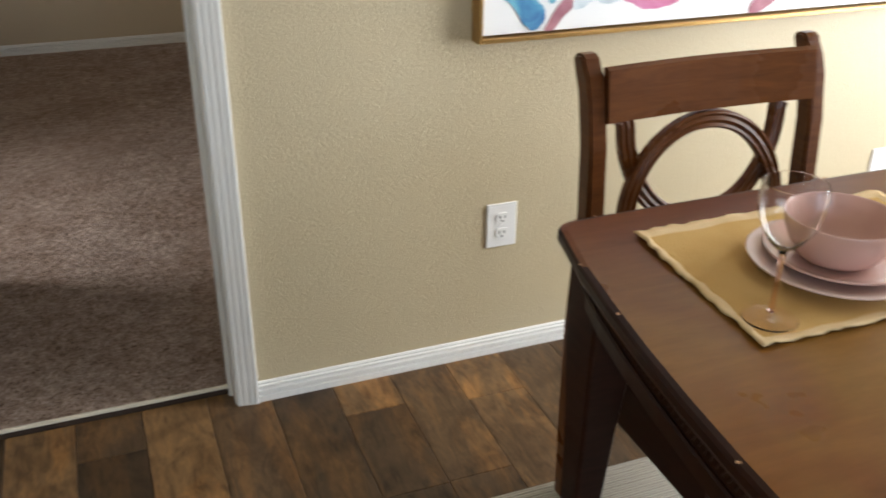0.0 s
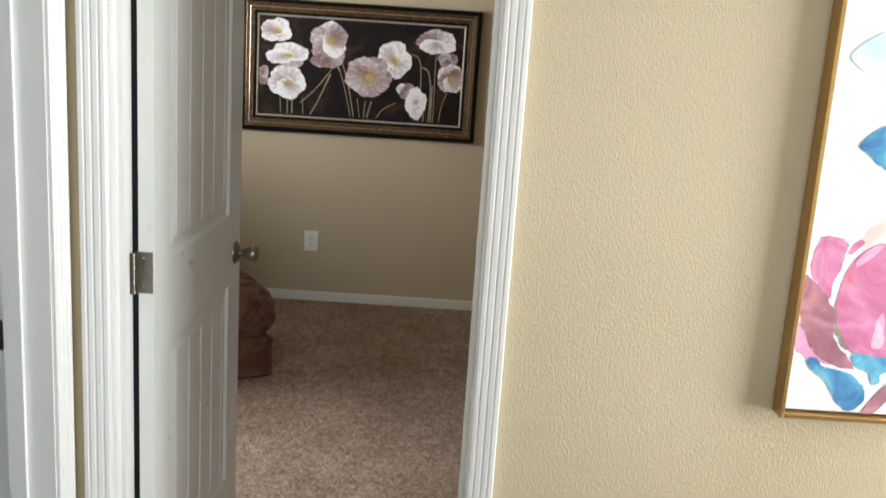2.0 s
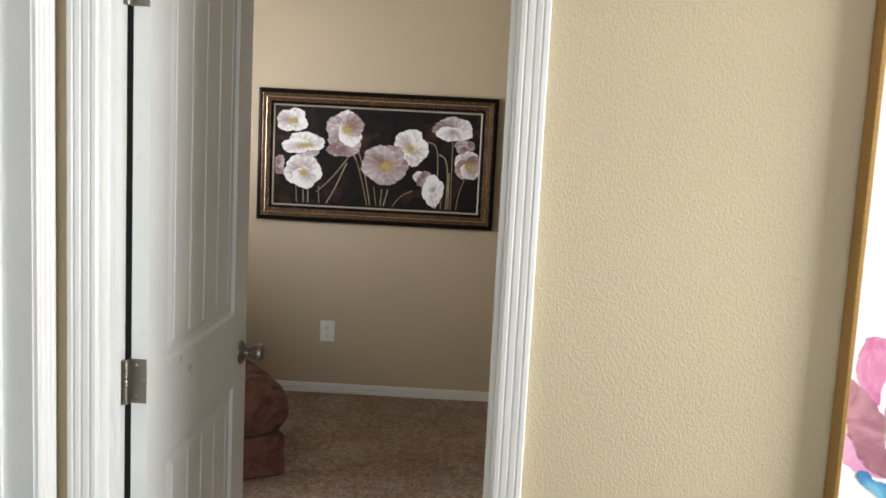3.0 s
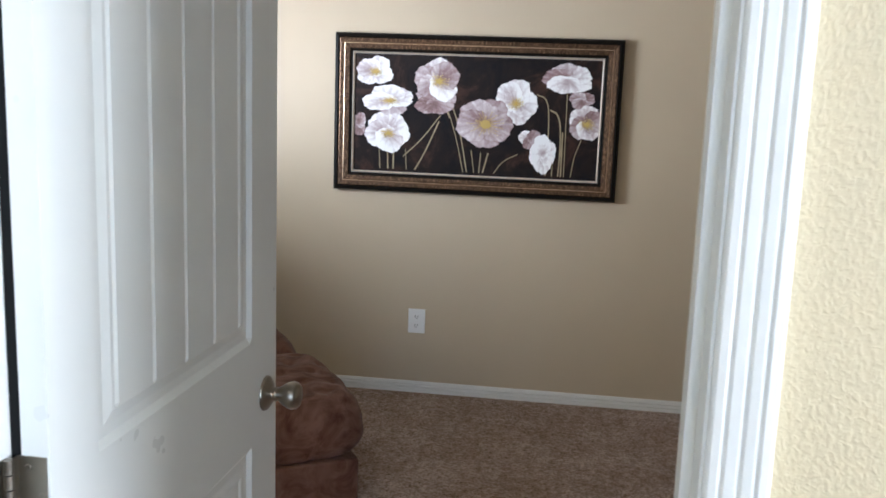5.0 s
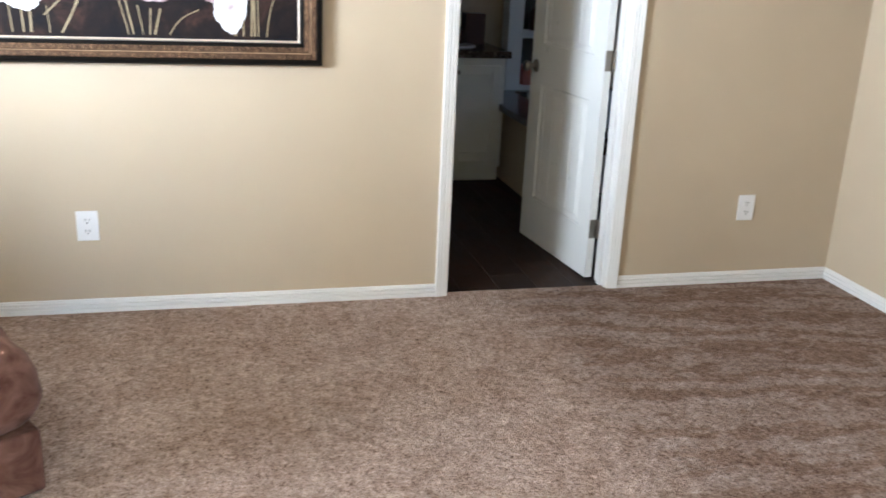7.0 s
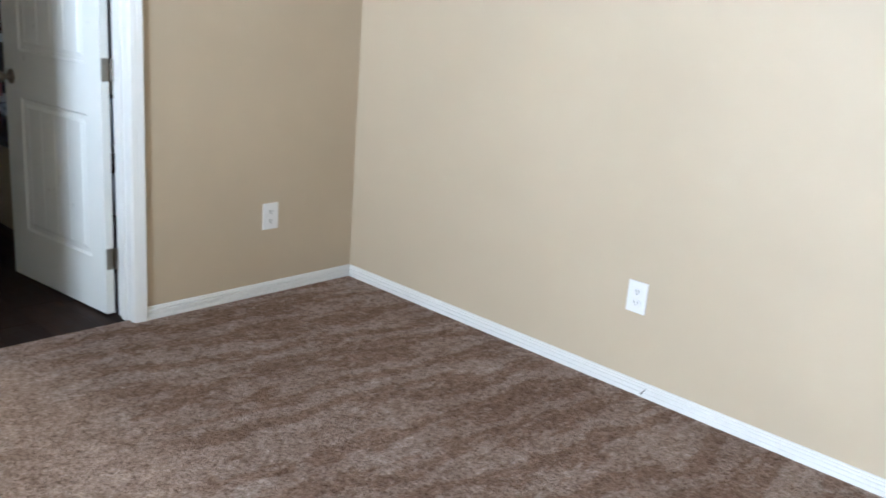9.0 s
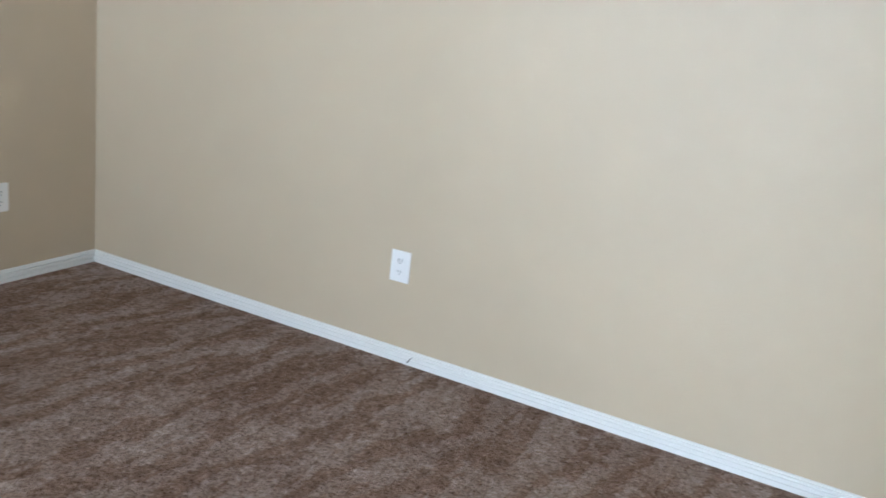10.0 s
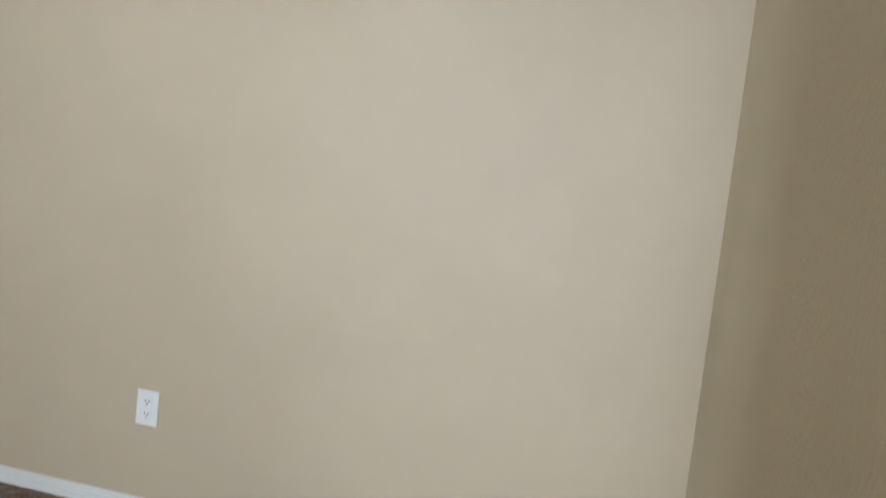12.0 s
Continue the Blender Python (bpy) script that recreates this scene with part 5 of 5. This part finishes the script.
# ---- bedroom: tufted ottoman sofa ----
def cushion(x0, x1, y0, y1, z0, z1, bulge, seed):
    """A stuffed cushion with rounded sides, wrinkles and buttoned dimples."""
    bm = bmesh.new()
    nx, ny_, nz = 40, 40, 8
    cx, cy, cz = (x0 + x1) / 2, (y0 + y1) / 2, (z0 + z1) / 2
    hx, hy, hz = (x1 - x0) / 2, (y1 - y0) / 2, (z1 - z0) / 2
    bmesh.ops.create_cube(bm, size=2)
    bmesh.ops.subdivide_edges(bm, edges=bm.edges[:], cuts=47, use_grid_fill=True)
    tufts = [(-0.8 + 0.32 * i + 0.16 * (j % 2), -0.75 + 0.375 * j) for i in range(6) for j in range(5)]
    for v in bm.verts:
        a, b, c = v.co
        r = 0.10
        e = 7.0
        m = (abs(a) ** e + abs(b) ** e + abs(c) ** 3.4) ** (1 / e)
        k = 1 / max(m, 1) if m > 1 else 1
        a2, b2, c2 = a * k, b * k, c * k
        swell = 1 + bulge * (1 - c2 * c2)
        swell *= 1 - 0.035 * (c2 + 1)
        x, y, z = cx + a2 * hx * swell, cy + b2 * hy * swell, cz + c2 * hz
        if c > 0.3:
            for p, q in tufts:
                d = math.hypot((a - p) * hx, (b - q) * hy)
                z -= 0.011 * math.exp(-((d / 0.032) ** 2))
        wr = 0.007 * noise.noise(Vector((x * 9 + seed, y * 9, z * 9))) + 0.004 * noise.noise(Vector((x * 24, y * 24 + seed, z * 20)))
        v.co = (x + wr, y + wr, z + wr)
    bmesh.ops.recalc_face_normals(bm, faces=bm.faces)
    return bm


sofa = thing("upholstered_chaise", pose(-0.072, 2.205, carpet_top, 0, 0, 30.6), "rust brown suede chaise with tufted cushions, standing on the carpet", "sofa")
part("base", soft_box(-0.92, 0.0, 0.0, 1.42, 0.004, 0.185, 0.012, 3), SUEDE, sofa, "rust brown upholstered base")
part("seat_cushion", cushion(-0.92, 0.046, -0.012, 0.66, 0.180, 0.415, 0.03, 1.0), SUEDE, sofa, "tufted seat cushion", smooth=True)
# unseen block, added so the north wall's lower corner falls into shade
part("shading_back", soft_box(-1.06, -0.90, 0.0, 1.42, 0.02, 1.22, 0.06, 4), SUEDE, sofa, "unseen tall side block that shades the wall corner", smooth=True)
part("back_cushion", cushion(-0.92, -0.02, 0.67, 1.42, 0.180, 0.425, 0.03, 7.0), SUEDE, sofa, "tufted rear cushion", smooth=True)

# ---- bathroom ----
vanity = thing("vanity_cabinet", pose(0, 0, 0), "cream vanity cabinet with shaker doors under a dark stone top", "cabinet")
VY = 5.50
bm = bmesh.new()
box(bm, 1.00, 2.205, VY, 6.14, 0.10, 0.800)
box(bm, 1.00, 2.205, VY + 0.05, 6.14, 0.0, 0.10)
part("body", bm, CABINET, vanity)
for x0, x1 in ((1.06, 1.43), (1.46, 1.83), (1.86, 2.17)):
    w = 0.055
    bm = bmesh.new()
    box(bm, x0 + w - 0.002, x1 - w + 0.002, VY - 0.010, VY - 0.0005, 0.143 + w, 0.757 - w)
    leaf = part("door", bm, CABINET, vanity, "cream shaker door")
    for a, b, c, d in ((x0, x0 + w, 0.145, 0.755), (x1 - w, x1, 0.145, 0.755), (x0 + w, x1 - w, 0.145, 0.145 + w), (x0 + w, x1 - w, 0.755 - w, 0.755)):
        part("door_rail", soft_box(a + 0.0003, b - 0.0003, VY - 0.028, VY - 0.0015, c, d, 0.002, 1), CABINET, leaf)
    part("knob", lathe([(0, 0.0), (0.006, 0.0), (0.006, 0.012), (0.014, 0.018), (0.012, 0.026), (0, 0.028)], 20), NICKEL, leaf, "round nickel knob", smooth=True).matrix_local = pose(x0 + 0.028, VY - 0.028, 0.715, 90)
top = thing("countertop", pose(0, 0, 0), "dark speckled stone vanity top", "countertop")
part("slab", soft_box(0.98, 2.235, VY - 0.03, 6.16, 0.802, 0.845, 0.008), STONE, top)
part("backsplash", soft_box(0.98, 2.235, 6.16, 6.18, 0.802, 0.93, 0.004), STONE, top)
basin = thing("wash_basin", pose(1.86, 5.78, 0.845), "white oval wash basin rim in the vanity top", "sink")
bm = lathe([(0.13, 0.004), (0.17, 0.012), (0.20, 0.014), (0.215, 0.008), (0.217, 0.0), (0.13, 0.0)], 48)
for v in bm.verts:
    v.co.y *= 0.78
part("rim", bm, CERAMIC, basin, smooth=True)
dark_box = thing("lacquered_box", pose(2.10, 5.96, 0.845), "dark maroon box on the vanity top", "box")
part("body", soft_box(-0.06, 0.075, -0.06, 0.06, 0.0, 0.20, 0.004), DARK_BOX, dark_box)
bottle = thing("soap_bottle", pose(1.985, 5.86, 0.845), "small dark bottle on the vanity top", "bottle")
part("body", lathe([(0, 0), (0.03, 0), (0.032, 0.01), (0.032, 0.085), (0.012, 0.105), (0.012, 0.12), (0, 0.12)], 24), DARK_BOX, bottle, smooth=True)
shelf = thing("storage_box", pose(1.88, 6.02, 0.845), "tan storage box against the bathroom wall", "box")
part("body", soft_box(-0.14, 0.12, -0.07, 0.10, 0.0, 0.19, 0.006), BURLAP, shelf)
roll = thing("rolled_towel", pose(1.88, 6.02, 1.036), "white rolled towel on the storage box", "towel")
bm = lathe([(0, -0.12), (0.038, -0.12), (0.044, -0.11), (0.044, 0.11), (0.038, 0.12), (0, 0.12)], 28)
bmesh.ops.rotate(bm, verts=bm.verts, cent=(0, 0, 0), matrix=Matrix.Rotation(radians(90), 3, "Y"))
bmesh.ops.translate(bm, verts=bm.verts, vec=(0, 0, 0.044))
part("roll", bm, TOWEL, roll, smooth=True)

tub = thing("bathtub", pose(0, 0, 0), "built-in bathtub behind a tan panel with a dark stone deck", "bathtub")
part("front_panel", soft_box(2.235, 2.26, 4.20, 6.20, 0.0, 0.470, 0.003), BATH_WALL, tub, "tan tub panel")
bm = bmesh.new()
for x0, x1, y0, y1 in ((2.175, 2.44, 4.15, 6.24), (3.36, 3.59, 4.15, 6.24), (2.44, 3.36, 4.15, 4.40), (2.44, 3.36, 6.02, 6.24)):
    box(bm, x0, x1, y0, y1, 0.472, 0.512)
part("deck", bm, STONE, tub, "dark speckled stone deck")
bm = bmesh.new()
rings = []
for s, z in ((1.0, 0.530), (0.95, 0.534), (0.90, 0.520), (0.85, 0.30), (0.75, 0.12), (0.0, 0.11)):
    rings.append([bm.verts.new((2.90 + 0.47 * s * math.copysign(abs(math.cos(a)) ** 0.5, math.cos(a)), 5.21 + 0.82 * s * math.copysign(abs(math.sin(a)) ** 0.5, math.sin(a)), z)) for a in [2 * math.pi * k / 40 for k in range(40)]])
for lo, hi in zip(rings, rings[1:]):
    for k in range(40):
        bm.faces.new((lo[k], lo[(k + 1) % 40], hi[(k + 1) % 40], hi[k]))
outer = [bm.verts.new((v.co.x, v.co.y, 0.5125)) for v in rings[0]]
for k in range(40):
    bm.faces.new((outer[k], outer[(k + 1) % 40], rings[0][(k + 1) % 40], rings[0][k]))
bmesh.ops.remove_doubles(bm, verts=bm.verts, dist=0.0005)
bmesh.ops.recalc_face_normals(bm, faces=bm.faces)
part("basin", bm, CERAMIC, tub, "white tub basin", smooth=True)

bath_shelf = thing("bath_shelf_unit", pose(0, 0, 0), "white open shelf unit on the tub deck with dark compartments", "shelf")
bm = bmesh.new()
SY0, SY1 = 6.09, 6.245
for x0, x1, z0, z1 in ((2.40, 2.505, 0.513, 1.75), (2.95, 3.05, 0.513, 1.75), (2.505, 2.95, 0.513, 0.545), (2.505, 2.95, 0.875, 0.925), (2.505, 2.95, 1.27, 1.31), (2.505, 2.95, 1.70, 1.75)):
    box(bm, x0, x1, SY0, SY1, z0, z1)
part("frame", bm, TRIM, bath_shelf)
bm = bmesh.new()
for z0, z1 in ((0.545, 0.875), (0.925, 1.27), (1.31, 1.70)):
    box(bm, 2.505, 2.95, 6.225, 6.245, z0, z1)
part("back_panel", bm, BLIND, bath_shelf, "dark back panel")
towel = thing("folded_towel", pose(2.57, 6.155, 0.546), "coral towel hanging in the shelf unit", "towel")
part("cloth", soft_box(-0.045, 0.050, -0.055, 0.05, 0.0, 0.140, 0.014, 3), CORAL, towel, smooth=True)
jar = thing("dark_jar", pose(2.62, 6.15, 0.926), "dark round jar on a shelf", "jar")
part("body", lathe([(0, 0), (0.05, 0), (0.055, 0.02), (0.055, 0.13), (0.03, 0.16), (0, 0.165)], 28), DARK_BOX, jar, smooth=True)


# ---- floor planks ----
def plank_mesh(name, width, length, mat):
    """One plank with eased edges, its corner at the origin, running along y."""
    g, t = 0.0005, 0.006
    bm = bmesh.new()
    ring0 = [bm.verts.new(p) for p in ((g, g, -t), (width - g, g, -t), (width - g, length - g, -t), (g, length - g, -t))]
    ring1 = [bm.verts.new(p) for p in ((g, g, -0.0010), (width - g, g, -0.0010), (width - g, length - g, -0.0010), (g, length - g, -0.0010))]
    e = 0.0014
    ring2 = [bm.verts.new(p) for p in ((g + e, g + e, 0), (width - g - e, g + e, 0), (width - g - e, length - g - e, 0), (g + e, length - g - e, 0))]
    for lo, hi in ((ring0, ring1), (ring1, ring2)):
        for k in range(4):
            bm.faces.new((lo[k], lo[(k + 1) % 4], hi[(k + 1) % 4], hi[k]))
    bm.faces.new(ring2)
    me = bpy.data.meshes.new(name)
    bm.to_mesh(me)
    bm.free()
    me.materials.append(mat)
    return me


def lay_planks(parent, x0, x1, y0, y1, width, lengths, mat, seed, level=0.0):
    r = random.Random(seed)
    cache = {}
    x = x0
    while x < x1 - 1e-4:
        w = round(min(width, x1 - x), 4)
        y = y1
        run = r.uniform(0.15, lengths[-1])
        while y > y0 + 1e-4:
            n = round(min(run, y - y0), 3)
            if n > 0.02:
                key = (w, n)
                if key not in cache:
                    cache[key] = plank_mesh("plank", w, n, mat)
                ob = new("plank", cache[key])
                ob.parent = parent
                ob.location = (x, y - n, level)
            y -= n if n > 0.02 else 1
            run = r.choice(lengths)
        x += width


lay_planks(floor_dining, DXW - 0.03, DXE, DYS, 0.054, 0.1535, (0.305, 0.46, 0.61, 0.915), PLANK, 5, DF)
lay_planks(floor_bath, BX0, BX1, YN + 0.035, BY1, 0.18, (0.9, 1.22), DARK_PLANK, 8)
